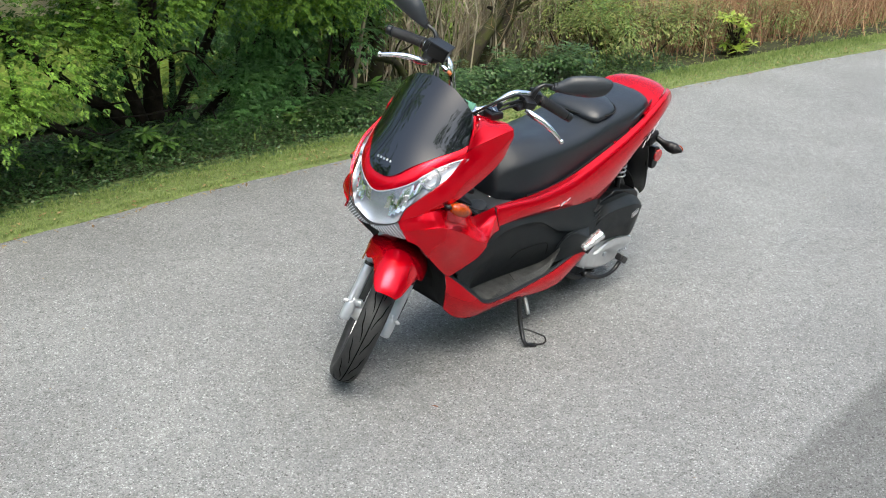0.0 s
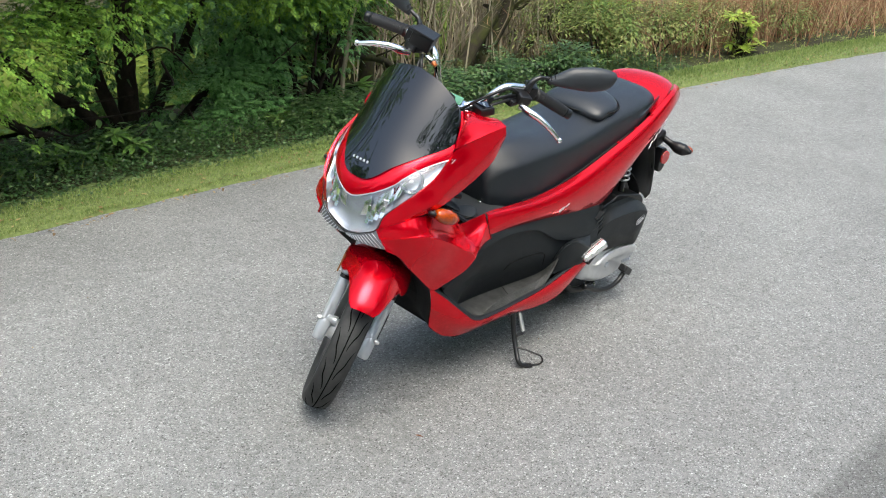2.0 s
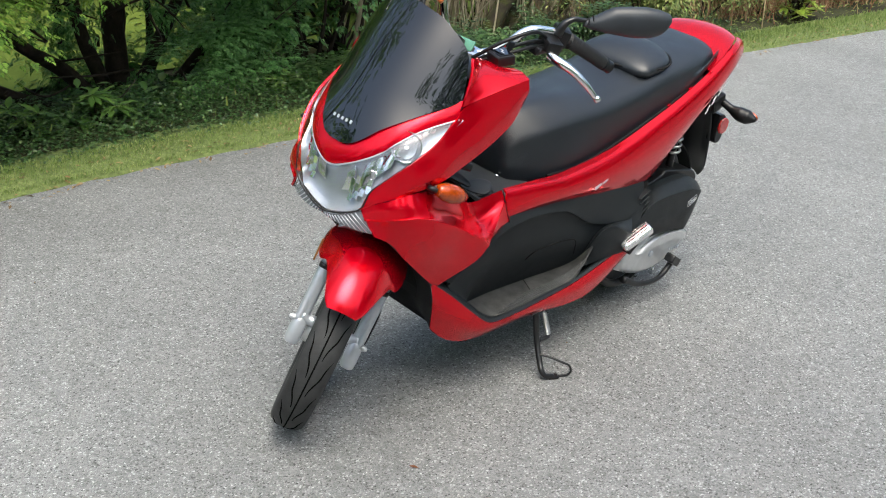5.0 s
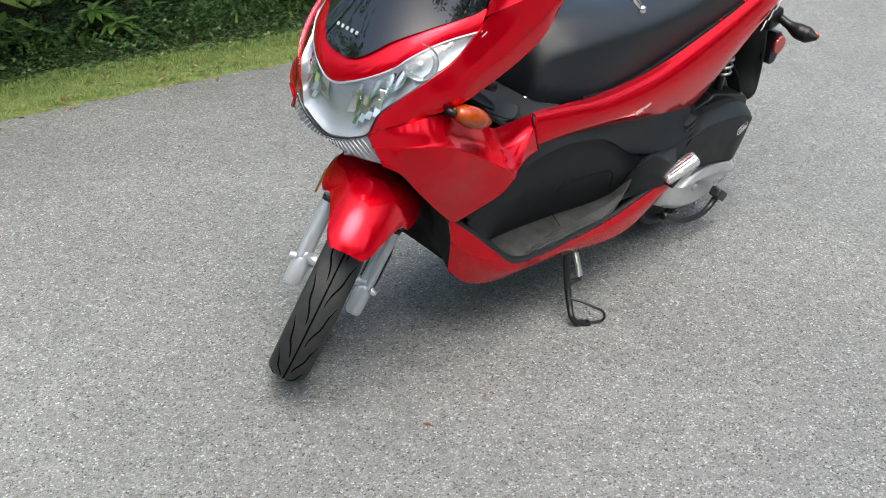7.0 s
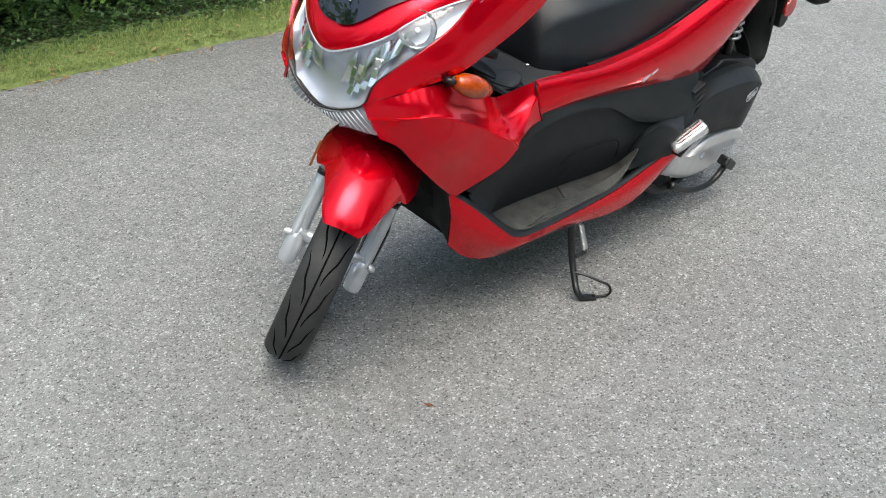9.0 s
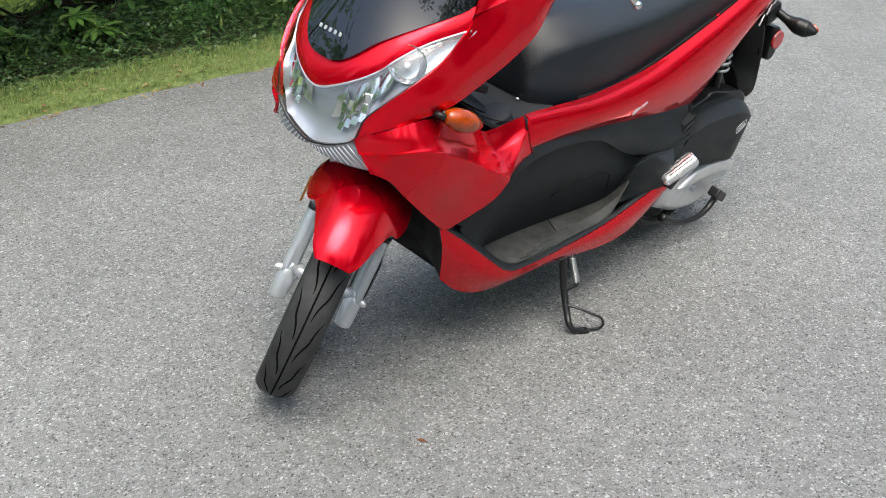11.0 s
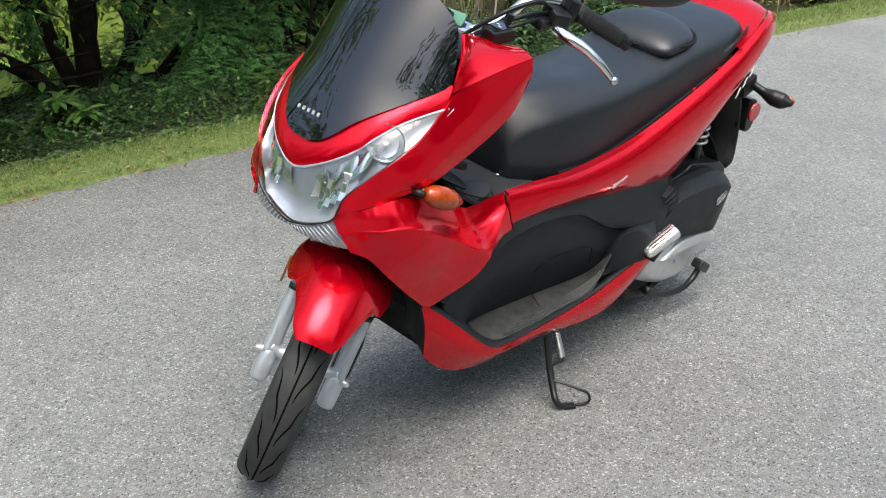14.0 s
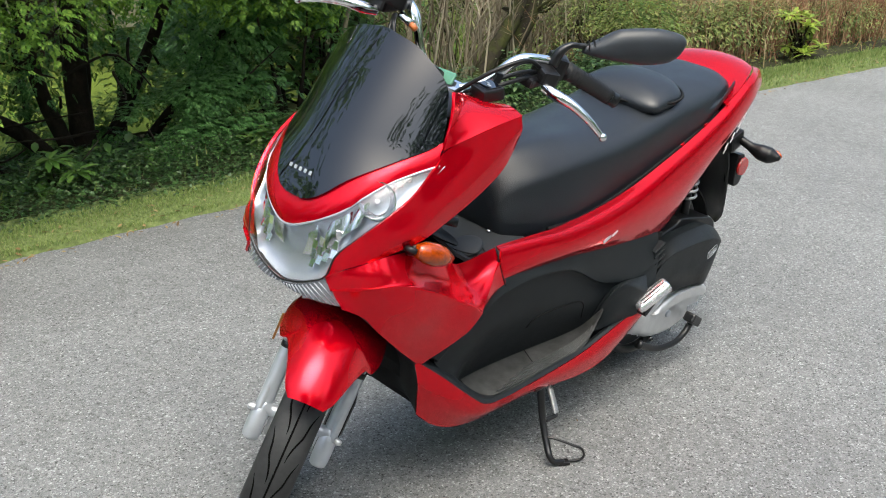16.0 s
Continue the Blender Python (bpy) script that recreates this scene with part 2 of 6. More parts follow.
# ---------------------------------------------------------------- the roadside
RNG = np.random.default_rng(7)
EDGE = spline([(4, -2.10), (1, -2.00), (0, -1.96), (-1, -1.87), (-3, -1.67), (-5, -1.38), (-7, -1.02), (-10, -0.35), (-14, 0.8), (-20, 3.4), (-40, 14)][::-1], 200)


def edge_y(x):
    """The road's edge at x."""
    return np.where(x > 4, -2.10 - 0.03 * (x - 4), np.interp(x, EDGE[:, 0], EDGE[:, 1]))


def ground_z(x, y):
    """The verge lies a little proud of the road; behind it the bank falls away to a lawn."""
    d = edge_y(x) - y
    fall = np.clip((d - 0.42) / 2.2, 0, 1)
    return np.where(d < 0, -0.012, 0.012 + 0.02 * np.clip(d / 0.12, 0, 1) - 0.42 * fall * fall * (3 - 2 * fall))


def varied(name, colours, scale, rough=0.9, bump=0.4, bump_scale=90, island=0.0, through=0.0, detail=8):
    """A natural surface: a ramp of colours over noise, varied again from piece to piece; through: light let through a leaf."""
    m = bpy.data.materials.new(name)
    m.use_nodes = True
    nt = m.node_tree
    b = nt.nodes["Principled BSDF"]
    b.inputs["Roughness"].default_value = rough
    b.inputs["Specular IOR Level"].default_value = 0.3
    tc = nt.nodes.new("ShaderNodeTexCoord")
    n1 = nt.nodes.new("ShaderNodeTexNoise")
    n1.inputs["Scale"].default_value, n1.inputs["Detail"].default_value, n1.inputs["Roughness"].default_value = scale, detail, 0.7
    nt.links.new(tc.outputs["Object"], n1.inputs["Vector"])
    fac = n1.outputs["Fac"]
    if island:
        geo = nt.nodes.new("ShaderNodeNewGeometry")
        mx = nt.nodes.new("ShaderNodeMix")
        mx.inputs[0].default_value = island
        nt.links.new(fac, mx.inputs[2])
        nt.links.new(geo.outputs["Random Per Island"], mx.inputs[3])
        fac = mx.outputs[0]
    ramp = nt.nodes.new("ShaderNodeValToRGB")
    els = ramp.color_ramp.elements
    while len(els) < len(colours):
        els.new(0.5)
    for k, c in enumerate(colours):
        els[k].position = 0.2 + 0.6 * k / (len(colours) - 1) if not island else 0.1 + 0.8 * k / (len(colours) - 1)
        els[k].color = (*c, 1)
    nt.links.new(fac, ramp.inputs["Fac"])
    nt.links.new(ramp.outputs["Color"], b.inputs["Base Color"])
    if bump:
        n2 = nt.nodes.new("ShaderNodeTexNoise")
        n2.inputs["Scale"].default_value, n2.inputs["Detail"].default_value = bump_scale, 5
        nt.links.new(tc.outputs["Object"], n2.inputs["Vector"])
        bp = nt.nodes.new("ShaderNodeBump")
        bp.inputs["Strength"].default_value, bp.inputs["Distance"].default_value = bump, 0.01
        nt.links.new(n2.outputs["Fac"], bp.inputs["Height"])
        nt.links.new(bp.outputs["Normal"], b.inputs["Normal"])
    if through:
        t = nt.nodes.new("ShaderNodeBsdfTranslucent")
        mix = nt.nodes.new("ShaderNodeMixShader")
        mix.inputs["Fac"].default_value = through
        nt.links.new(ramp.outputs["Color"], t.inputs["Color"])
        nt.links.new(b.outputs["BSDF"], mix.inputs[1])
        nt.links.new(t.outputs["BSDF"], mix.inputs[2])
        nt.links.new(mix.outputs["Shader"], nt.nodes["Material Output"].inputs["Surface"])
    return m


def asphalt_material():
    """Worn asphalt: pale and dark aggregate a few millimetres across, broad stains, a darker strip along one side."""
    m = bpy.data.materials.new("asphalt")
    m.use_nodes = True
    nt = m.node_tree
    b = nt.nodes["Principled BSDF"]
    tc = nt.nodes.new("ShaderNodeTexCoord")

    def node(kind, **inputs):
        n = nt.nodes.new(kind)
        for k, v in inputs.items():
            n.inputs[k.replace("_", " ")].default_value = v
        return n

    def ramp(src, stops):
        r = nt.nodes.new("ShaderNodeValToRGB")
        while len(r.color_ramp.elements) < len(stops):
            r.color_ramp.elements.new(0.5)
        for e, (p, c) in zip(r.color_ramp.elements, stops):
            e.position, e.color = p, (c, c, c, 1)
        nt.links.new(src, r.inputs["Fac"])
        return r.outputs["Color"]

    def mul(a, c):
        n = nt.nodes.new("ShaderNodeMix")
        n.data_type, n.blend_type = "RGBA", "MULTIPLY"
        n.inputs[0].default_value = 1
        nt.links.new(a, n.inputs[6])
        nt.links.new(c, n.inputs[7])
        return n.outputs[2]

    stones = node("ShaderNodeTexVoronoi", Scale=235.0)
    fine = node("ShaderNodeTexNoise", Scale=330.0, Detail=3.0, Roughness=0.7)
    broad = node("ShaderNodeTexNoise", Scale=1.1, Detail=5.0, Roughness=0.6)
    middle = node("ShaderNodeTexNoise", Scale=17.0, Detail=6.0, Roughness=0.7)
    for n in (stones, fine, broad, middle):
        nt.links.new(tc.outputs["Object"], n.inputs["Vector"])
    sep = nt.nodes.new("ShaderNodeSeparateColor")
    nt.links.new(stones.outputs["Color"], sep.inputs["Color"])
    tone = ramp(sep.outputs["Red"], [(0.0, 0.065), (0.11, 0.163), (0.77, 0.222), (0.93, 0.280), (1.0, 0.43)])
    tone = mul(tone, ramp(fine.outputs["Fac"], [(0.28, 0.62), (0.5, 1.0), (0.72, 1.30)]))
    coarse = node("ShaderNodeTexVoronoi", Scale=88.0)
    nt.links.new(tc.outputs["Object"], coarse.inputs["Vector"])
    sep2 = nt.nodes.new("ShaderNodeSeparateColor")
    nt.links.new(coarse.outputs["Color"], sep2.inputs["Color"])
    tone = mul(tone, ramp(sep2.outputs["Green"], [(0.0, 0.78), (0.12, 0.94), (0.5, 1.0), (0.9, 1.02), (1.0, 1.20)]))
    tone = mul(tone, ramp(broad.outputs["Fac"], [(0.3, 0.84), (0.7, 1.12)]))
    tone = mul(tone, ramp(middle.outputs["Fac"], [(0.25, 0.86), (0.6, 1.04)]))
    # darker strip beyond a wavering line
    xyz = nt.nodes.new("ShaderNodeSeparateXYZ")
    nt.links.new(tc.outputs["Object"], xyz.inputs["Vector"])
    add = nt.nodes.new("ShaderNodeMath")
    add.operation = "MULTIPLY_ADD"
    nt.links.new(middle.outputs["Fac"], add.inputs[0])
    add.inputs[1].default_value = 0.16
    nt.links.new(xyz.outputs["Y"], add.inputs[2])
    mr = node("ShaderNodeMapRange", From_Min=1.415, From_Max=1.45, To_Min=1.0, To_Max=0.66)
    nt.links.new(add.outputs[0], mr.inputs["Value"])
    strip = nt.nodes.new("ShaderNodeCombineColor")
    for k in ("Red", "Green", "Blue"):
        nt.links.new(mr.outputs["Result"], strip.inputs[k])
    tone = mul(tone, strip.outputs["Color"])
    # earth washed onto the tarmac along the verge with the trees' shade painted in
    dirt_and_shade = node("ShaderNodeMapRange", From_Min=-1.95, From_Max=-1.15, To_Min=0.80, To_Max=1.0)
    nt.links.new(add.outputs[0], dirt_and_shade.inputs["Value"])
    soiled_shaded = nt.nodes.new("ShaderNodeCombineColor")
    for k in ("Red", "Green", "Blue"):
        nt.links.new(dirt_and_shade.outputs["Result"], soiled_shaded.inputs[k])
    tone = mul(tone, soiled_shaded.outputs["Color"])
    hue = nt.nodes.new("ShaderNodeRGB")
    hue.outputs[0].default_value = (0.975, 1.0, 0.995, 1)
    nt.links.new(mul(tone, hue.outputs[0]), b.inputs["Base Color"])
    b.inputs["Roughness"].default_value = 0.82
    b.inputs["Specular IOR Level"].default_value = 0.35
    height = nt.nodes.new("ShaderNodeMath")
    height.operation = "SUBTRACT"
    nt.links.new(fine.outputs["Fac"], height.inputs[0])
    nt.links.new(stones.outputs["Distance"], height.inputs[1])
    bp = node("ShaderNodeBump", Strength=0.75, Distance=0.004)
    nt.links.new(height.outputs[0], bp.inputs["Height"])
    nt.links.new(bp.outputs["Normal"], b.inputs["Normal"])
    return m


ASPHALT = asphalt_material()
SOIL = varied("dark_leafy_soil", [(0.0128, 0.0096, 0.0056), (0.024, 0.0224, 0.0096), (0.036, 0.04, 0.0144), (0.056, 0.064, 0.02)], 2.2, bump_scale=60)
LAWN = varied("lawn", [(0.0655, 0.0994, 0.0144), (0.1217, 0.1739, 0.0252), (0.1778, 0.2318, 0.0432)], 1.4, bump_scale=60)
TURF = varied("mossy_turf", [(0.0376, 0.0433, 0.0184), (0.0805, 0.1082, 0.0322), (0.1395, 0.1785, 0.0574), (0.2575, 0.2272, 0.1262)], 40, 0.9, 0.8, 120)
GRASS = varied("verge_grass", [(0.0871, 0.1343, 0.0384), (0.1639, 0.2427, 0.0657), (0.246, 0.3202, 0.0986), (0.4098, 0.3822, 0.1974)], 5, 0.6, 0, island=0.6, through=0.3)
IVY = varied("ivy_leaf", [(0.013, 0.0318, 0.0099), (0.0287, 0.0709, 0.0198), (0.0586, 0.1221, 0.033), (0.1171, 0.1588, 0.0659)], 4, 0.35, 0, island=0.75, through=0.15)
CONIFER = varied("cypress_spray", [(0.0396, 0.0935, 0.0153), (0.1141, 0.2333, 0.0343), (0.2358, 0.3991, 0.058), (0.3804, 0.5272, 0.1027)], 3, 0.5, 0, island=0.5, through=0.3)
YEW = varied("dark_evergreen_leaf", [(0.0316, 0.0854, 0.0284), (0.0794, 0.1942, 0.0524), (0.1431, 0.3029, 0.0875), (0.2384, 0.4038, 0.1423)], 3, 0.42, 0, island=0.6, through=0.2)
LAUREL = varied("broad_green_leaf", [(0.0525, 0.114, 0.024), (0.0945, 0.19, 0.0375), (0.1575, 0.266, 0.06), (0.231, 0.3135, 0.09)], 6, 0.32, 0, island=0.6, through=0.25)
LIME = varied("yellow_green_leaf", [(0.144, 0.225, 0.027), (0.234, 0.324, 0.045), (0.288, 0.36, 0.054), (0.378, 0.405, 0.09)], 6, 0.35, 0, island=0.6, through=0.25)
OLIVE = varied("olive_shrub_leaf", [(0.0468, 0.0728, 0.0208), (0.1123, 0.1508, 0.0364), (0.1966, 0.2392, 0.0624), (0.2808, 0.26, 0.104)], 3, 0.5, 0, island=0.6, through=0.25)
BARK = varied("dark_bark", [(0.010, 0.008, 0.006), (0.026, 0.019, 0.013), (0.055, 0.040, 0.028)], 14, 0.9, 0.9, 40)
MOSSY = varied("mossy_bark", [(0.0084, 0.007, 0.0049), (0.028, 0.0224, 0.0154), (0.042, 0.0476, 0.0098), (0.0595, 0.0525, 0.0336)], 9, 0.9, 0.9, 50)
TWIG = varied("pale_dead_twig", [(0.144, 0.114, 0.072), (0.288, 0.24, 0.168), (0.432, 0.384, 0.288)], 6, 0.85, 0, island=0.7)
REDTWIG = varied("red_brown_twig", [(0.125, 0.0625, 0.0375), (0.2625, 0.1313, 0.075), (0.3875, 0.2375, 0.1375), (0.475, 0.3625, 0.225)], 3, 0.8, 0, island=0.75)
LITTER = varied("leaf_litter", [(0.10, 0.06, 0.025), (0.22, 0.14, 0.06), (0.32, 0.24, 0.12)], 20, 0.8, 0, island=0.8)
LEAFRED = varied("fallen_leaf_brown", [(0.10, 0.035, 0.012), (0.20, 0.08, 0.03)], 30, 0.7, 0)
STONE = varied("pale_stone", [(0.16, 0.15, 0.14), (0.30, 0.29, 0.28), (0.45, 0.44, 0.43)], 7, 0.85, 0.5, 40)
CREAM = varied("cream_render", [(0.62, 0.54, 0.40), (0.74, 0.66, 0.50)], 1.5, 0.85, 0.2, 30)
ROOFM = varied("brown_roof", [(0.07, 0.05, 0.04), (0.12, 0.09, 0.07)], 4, 0.85, 0.4, 12)


def sheet(name, xs, ys, zf, mat, label, kind="structure"):
    X, Y = np.meshgrid(xs, ys)
    Y = Y + 0.0
    Z = zf(X, Y)
    v = np.stack([X, Y, Z], -1).reshape(-1, 3)
    n, k = len(xs), len(ys)
    f = [(j * n + i, j * n + i + 1, (j + 1) * n + i + 1, (j + 1) * n + i) for j in range(k - 1) for i in range(n - 1)]
    me = bpy.data.meshes.new(name)
    me.from_pydata(v.tolist(), [], f)
    me.materials.append(mat)
    for p in me.polygons:
        p.use_smooth = True
    return tagged(new(name, me), label, name, kind=kind)


gx = np.unique(np.r_[np.linspace(-90, -14, 12), np.linspace(-14, 5, 96), np.linspace(5, 90, 12)])
gy = np.unique(np.r_[np.linspace(-90, -9, 12), np.linspace(-9, 0.5, 96), np.linspace(0.5, 90, 14)])
sheet("ground", gx, gy, lambda x, y: np.where(edge_y(x) - y < 0.36, -0.06, ground_z(x, y) - 0.006) + np.where(np.abs(y - edge_y(x)) < 2.5, 0.012 * np.sin(7.1 * x + 3 * y) * np.sin(5.3 * y) * (y < edge_y(x)), 0), SOIL, "dark leafy soil falling away behind the verge")
sheet("lawn", np.linspace(-30, 30, 61), np.linspace(-40, -4.6, 40), lambda x, y: ground_z(x, y) + 0.02 + 0.015 * np.sin(2 * x) * np.sin(1.7 * y), LAWN, "mown green lawn behind the trees")
# the road: one sheet whose far edge wavers along the grass
rx = np.unique(np.r_[np.linspace(-40, -14, 14), np.linspace(-14, 4, 360), np.linspace(4, 40, 6)])
wav = np.array([0.018 * noise.noise(Vector((x * 6, 0, 0))) + 0.012 * noise.noise(Vector((x * 23, 4, 0))) for x in rx])
rows = [np.stack([rx, edge_y(rx) + wav, np.full_like(rx, -0.010)], 1), np.stack([rx, edge_y(rx) + wav + 0.025, np.zeros_like(rx)], 1)]
for y in np.linspace(0, 1, 8)[1:]:
    rows.append(np.stack([rx, (edge_y(rx) + 0.025) * (1 - y) + (6.5 + np.maximum(0, edge_y(rx) + 2) * 0.6) * y, np.zeros_like(rx)], 1))
bm = grid_mesh(rows)
road = part("road", bm, ASPHALT)
tagged(road, "pale grey worn asphalt lane with speckled aggregate", "road", kind="structure")


def turns(n, tilt, spin=None, lean_to=None):
    """n rotation matrices: spun about z, tipped by up to tilt radians."""
    a = RNG.uniform(0, 2 * np.pi, n) if spin is None else spin
    t = tilt if isinstance(tilt, np.ndarray) else RNG.uniform(-tilt, tilt, n)
    c = RNG.uniform(0, 2 * np.pi, n)
    ca, sa, ct, st, cc, sc = np.cos(a), np.sin(a), np.cos(t), np.sin(t), np.cos(c), np.sin(c)
    z, o = np.zeros(n), np.ones(n)
    rz = np.stack([np.stack([ca, -sa, z], -1), np.stack([sa, ca, z], -1), np.stack([z, z, o], -1)], -2)
    rx_ = np.stack([np.stack([o, z, z], -1), np.stack([z, ct, -st], -1), np.stack([z, st, ct], -1)], -2)
    rc = np.stack([np.stack([cc, -sc, z], -1), np.stack([sc, cc, z], -1), np.stack([z, z, o], -1)], -2)
    return rz @ rx_ @ (rc if lean_to is None else np.eye(3))


def scatter(name, base_v, base_f, at, rot, size, mat, parent=None, label="", category="", kind=""):
    """One mesh of many small pieces: the piece base, at the places at, turned and scaled."""
    bv, bf = np.array(base_v, float), np.array(base_f)
    v = np.einsum("nij,kj->nki", rot, bv) * np.asarray(size)[:, None, None] + at[:, None, :]
    n, k = len(at), len(bv)
    f = (bf[None] + (np.arange(n) * k)[:, None, None]).reshape(-1, bf.shape[1])
    me = bpy.data.meshes.new(name)
    me.vertices.add(n * k)
    me.vertices.foreach_set("co", v.astype(np.float32).ravel())
    me.loops.add(f.size)
    me.loops.foreach_set("vertex_index", f.astype(np.int32).ravel())
    me.polygons.add(len(f))
    me.polygons.foreach_set("loop_start", (np.arange(len(f)) * bf.shape[1]).astype(np.int32))
    me.update(calc_edges=True)
    me.materials.append(mat)
    ob = new(name, me)
    ob.parent = parent
    return tagged(ob, label, category, kind=kind)


# leaf shapes, about one unit long, growing along +y
BLADE = ([(-0.10, 0, 0), (0.10, 0, 0), (0.06, 0.55, 0.06), (-0.06, 0.55, 0.06), (0.0, 1.0, 0.25), (0.0, 1.0, 0.25)], [(0, 1, 2, 3), (3, 2, 4, 5)])
LEAF = ([(0, 0, 0), (0.17, 0.35, 0.05), (0.14, 0.7, 0.03), (0, 1, -0.06), (-0.14, 0.7, 0.03), (-0.17, 0.35, 0.05), (0, 0.5, -0.02)], [(0, 1, 6), (1, 2, 6), (2, 3, 6), (3, 4, 6), (4, 5, 6), (5, 0, 6)])
LOBED = ([(0, 0, 0), (0.42, 0.05, 0.03), (0.30, 0.40, 0.05), (0.0, 0.95, -0.04), (-0.30, 0.40, 0.05), (-0.42, 0.05, 0.03)], [(0, 1, 2), (0, 2, 3), (0, 3, 4), (0, 4, 5)])


def spray_shape(pairs=5, width=0.40):
    """A flat frond of small scale-leaved fingers on either side of a stalk."""
    v, f = [], []
    def finger(x, y, dx, dy, w):
        k = len(v)
        nx, ny = -dy * w, dx * w
        v.extend([(x - nx * 0.5, y - ny * 0.5, 0), (x + dx * 0.6 - nx, y + dy * 0.6 - ny, -0.02), (x + dx, y + dy, -0.06), (x + dx * 0.6 + nx, y + dy * 0.6 + ny, -0.02)])
        f.append((k, k + 1, k + 2, k + 3))
    for i in range(pairs):
        t = (i + 0.5) / pairs
        ln = width * (1.05 - t * 0.75)
        for s in (1, -1):
            finger(0, t * 0.75, s * ln * 0.80, ln * 0.70, 0.21)
    finger(0, 0.6, 0.0, 0.42, 0.22)
    return v, f


SPRAY = spray_shape(4, 0.46)


def on_bank(n, x0, x1, d0, d1):
    """n random places on the ground between x0 and x1, d0 to d1 behind the road's edge."""
    x = RNG.uniform(x0, x1, n)
    y = edge_y(x) - RNG.uniform(d0, d1, n)
    return np.stack([x, y, ground_z(x, y)], 1)


# grass verge, denser near the camera
vx = np.linspace(-16, 5, 180)
bm = grid_mesh([[(x, float(edge_y(np.array(x))) - d_ + 0.01 * noise.noise(Vector((x * 5, d_ * 9, 0))), float(ground_z(np.array(x), np.array(float(edge_y(np.array(x))) - d_))) + 0.006) for x in vx] for d_ in (-0.012, 0.03, 0.08, 0.13, 0.19, 0.25, 0.31)])
tagged(part("verge", smooth(bm), TURF), "mossy turf strip along the road", "verge", kind="structure")
n1 = 90000
x = np.where(RNG.random(n1) < 0.62, RNG.uniform(-3.2, 2.2, n1), RNG.uniform(-14, -3.2, n1))
d = RNG.beta(1.4, 1.1, n1) * np.interp(x, [-6, -3], [0.30, 0.235]) - 0.018
at = np.stack([x, edge_y(x) - d, 0 * x], 1)
at[:, 2] = ground_z(at[:, 0], at[:, 1]) - 0.004
up90 = np.array([[1, 0, 0], [0, 0, -1], [0, 1, 0]])
size = RNG.uniform(0.014, 0.035, n1) * (0.6 + 1.6 * np.clip(d, 0, 0.4))
scatter("verge_grass", *BLADE, at, turns(n1, 0.75) @ up90, size * np.where(x < -4, 1.5, 1), GRASS, None, "short green and straw-coloured grass verge along the road", "grass", "stuff")
# dry leaves and crumbs along the road's edge
n = 900
at = on_bank(n, -7, 2.2, -0.10, 0.12)
at[:, 2] = np.where(at[:, 1] > edge_y(at[:, 0]), 0.003, at[:, 2] + 0.012)
scatter("dry_leaf_litter", *LEAF, at, turns(n, 0.5), RNG.uniform(0.012, 0.035, n), LITTER, None, "dry brown leaves scattered along the road's edge", "leaf litter", "stuff")
n = 26
at = np.stack([RNG.uniform(-2.5, 1.5, n), RNG.uniform(-1.6, 1.2, n), np.full(n, 0.003)], 1)
scatter("road_crumbs", *LEAF, at, turns(n, 0.3), RNG.uniform(0.006, 0.014, n), LITTER, None, "tiny brown leaf crumbs on the asphalt", "leaf litter", "stuff")
leaf_bit = scatter("fallen_leaf", *LEAF, np.array([[0.611, 0.337, 0.004]]), turns(1, 0.3), np.array([0.026]), LEAFRED)
tagged(leaf_bit, "small curled brown leaf lying on the asphalt", "leaf")

# ivy and low growth behind the verge
n = 85000
at = on_bank(n, -4.6, 2.4, 0.165, 1.45)
at[:, 2] += RNG.uniform(0, 1, n) ** 1.6 * 0.13 * np.clip((edge_y(at[:, 0]) - at[:, 1] - 0.20) / 0.25, 0.1, 1)
scatter("ivy_ground_cover", *LOBED, at, turns(n, 0.9), RNG.uniform(0.011, 0.023, n), IVY, None, "dark green ivy covering the ground under the trees", "ivy", "stuff")
n = 170
at = on_bank(n, -4.4, 2.2, 0.20, 0.9)
at[:, 2] += RNG.uniform(0, 0.10, n)
scatter("weed_tufts", *BLADE, at, turns(n, 0.6) @ up90, RNG.uniform(0.03, 0.06, n), OLIVE, None, "thin weeds and dry stalks among the ivy", "weeds", "stuff")


def crown(name, parent, centres, radii, count, shape, size, mat, droop=0.7, thick=0.35, floor=None, gap=-0.22):
    """Leaves or sprays in the outer part of several uneven clumps, hanging outwards."""
    centres, radii = np.array(centres, float), np.array(radii, float)
    vol = radii[:, 0] * radii[:, 1] * radii[:, 2]
    pick = RNG.choice(len(centres), count, p=vol / vol.sum())
    u = RNG.normal(size=(count, 3))
    u /= np.linalg.norm(u, axis=1)[:, None]
    r = 1 - thick * RNG.random(count) ** 1.3 + 0.10 * RNG.normal(size=count)
    at = centres[pick] + u * radii[pick] * r[:, None]
    keep = np.ones(count, bool)
    if floor is not None:
        keep = at[:, 2] > floor(at[:, 0]) + 0.12 * RNG.normal(size=count)
    # clumps leave gaps between them
    g = np.array([noise.noise(Vector((p[0] * 3.1, p[1] * 3.1, p[2] * 3.1))) for p in at])
    keep &= g > gap
    at, u = at[keep], u[keep]
    m = len(at)
    spin = np.arctan2(u[:, 1], u[:, 0]) - np.pi / 2 + RNG.normal(0, 0.6, m)
    tip = -droop * RNG.uniform(0.3, 1.4, m) + 0.5 * u[:, 2]
    return scatter(name, *shape, at, turns(m, tip, spin, True), RNG.uniform(0.7, 1.3, m) * size, mat, parent)


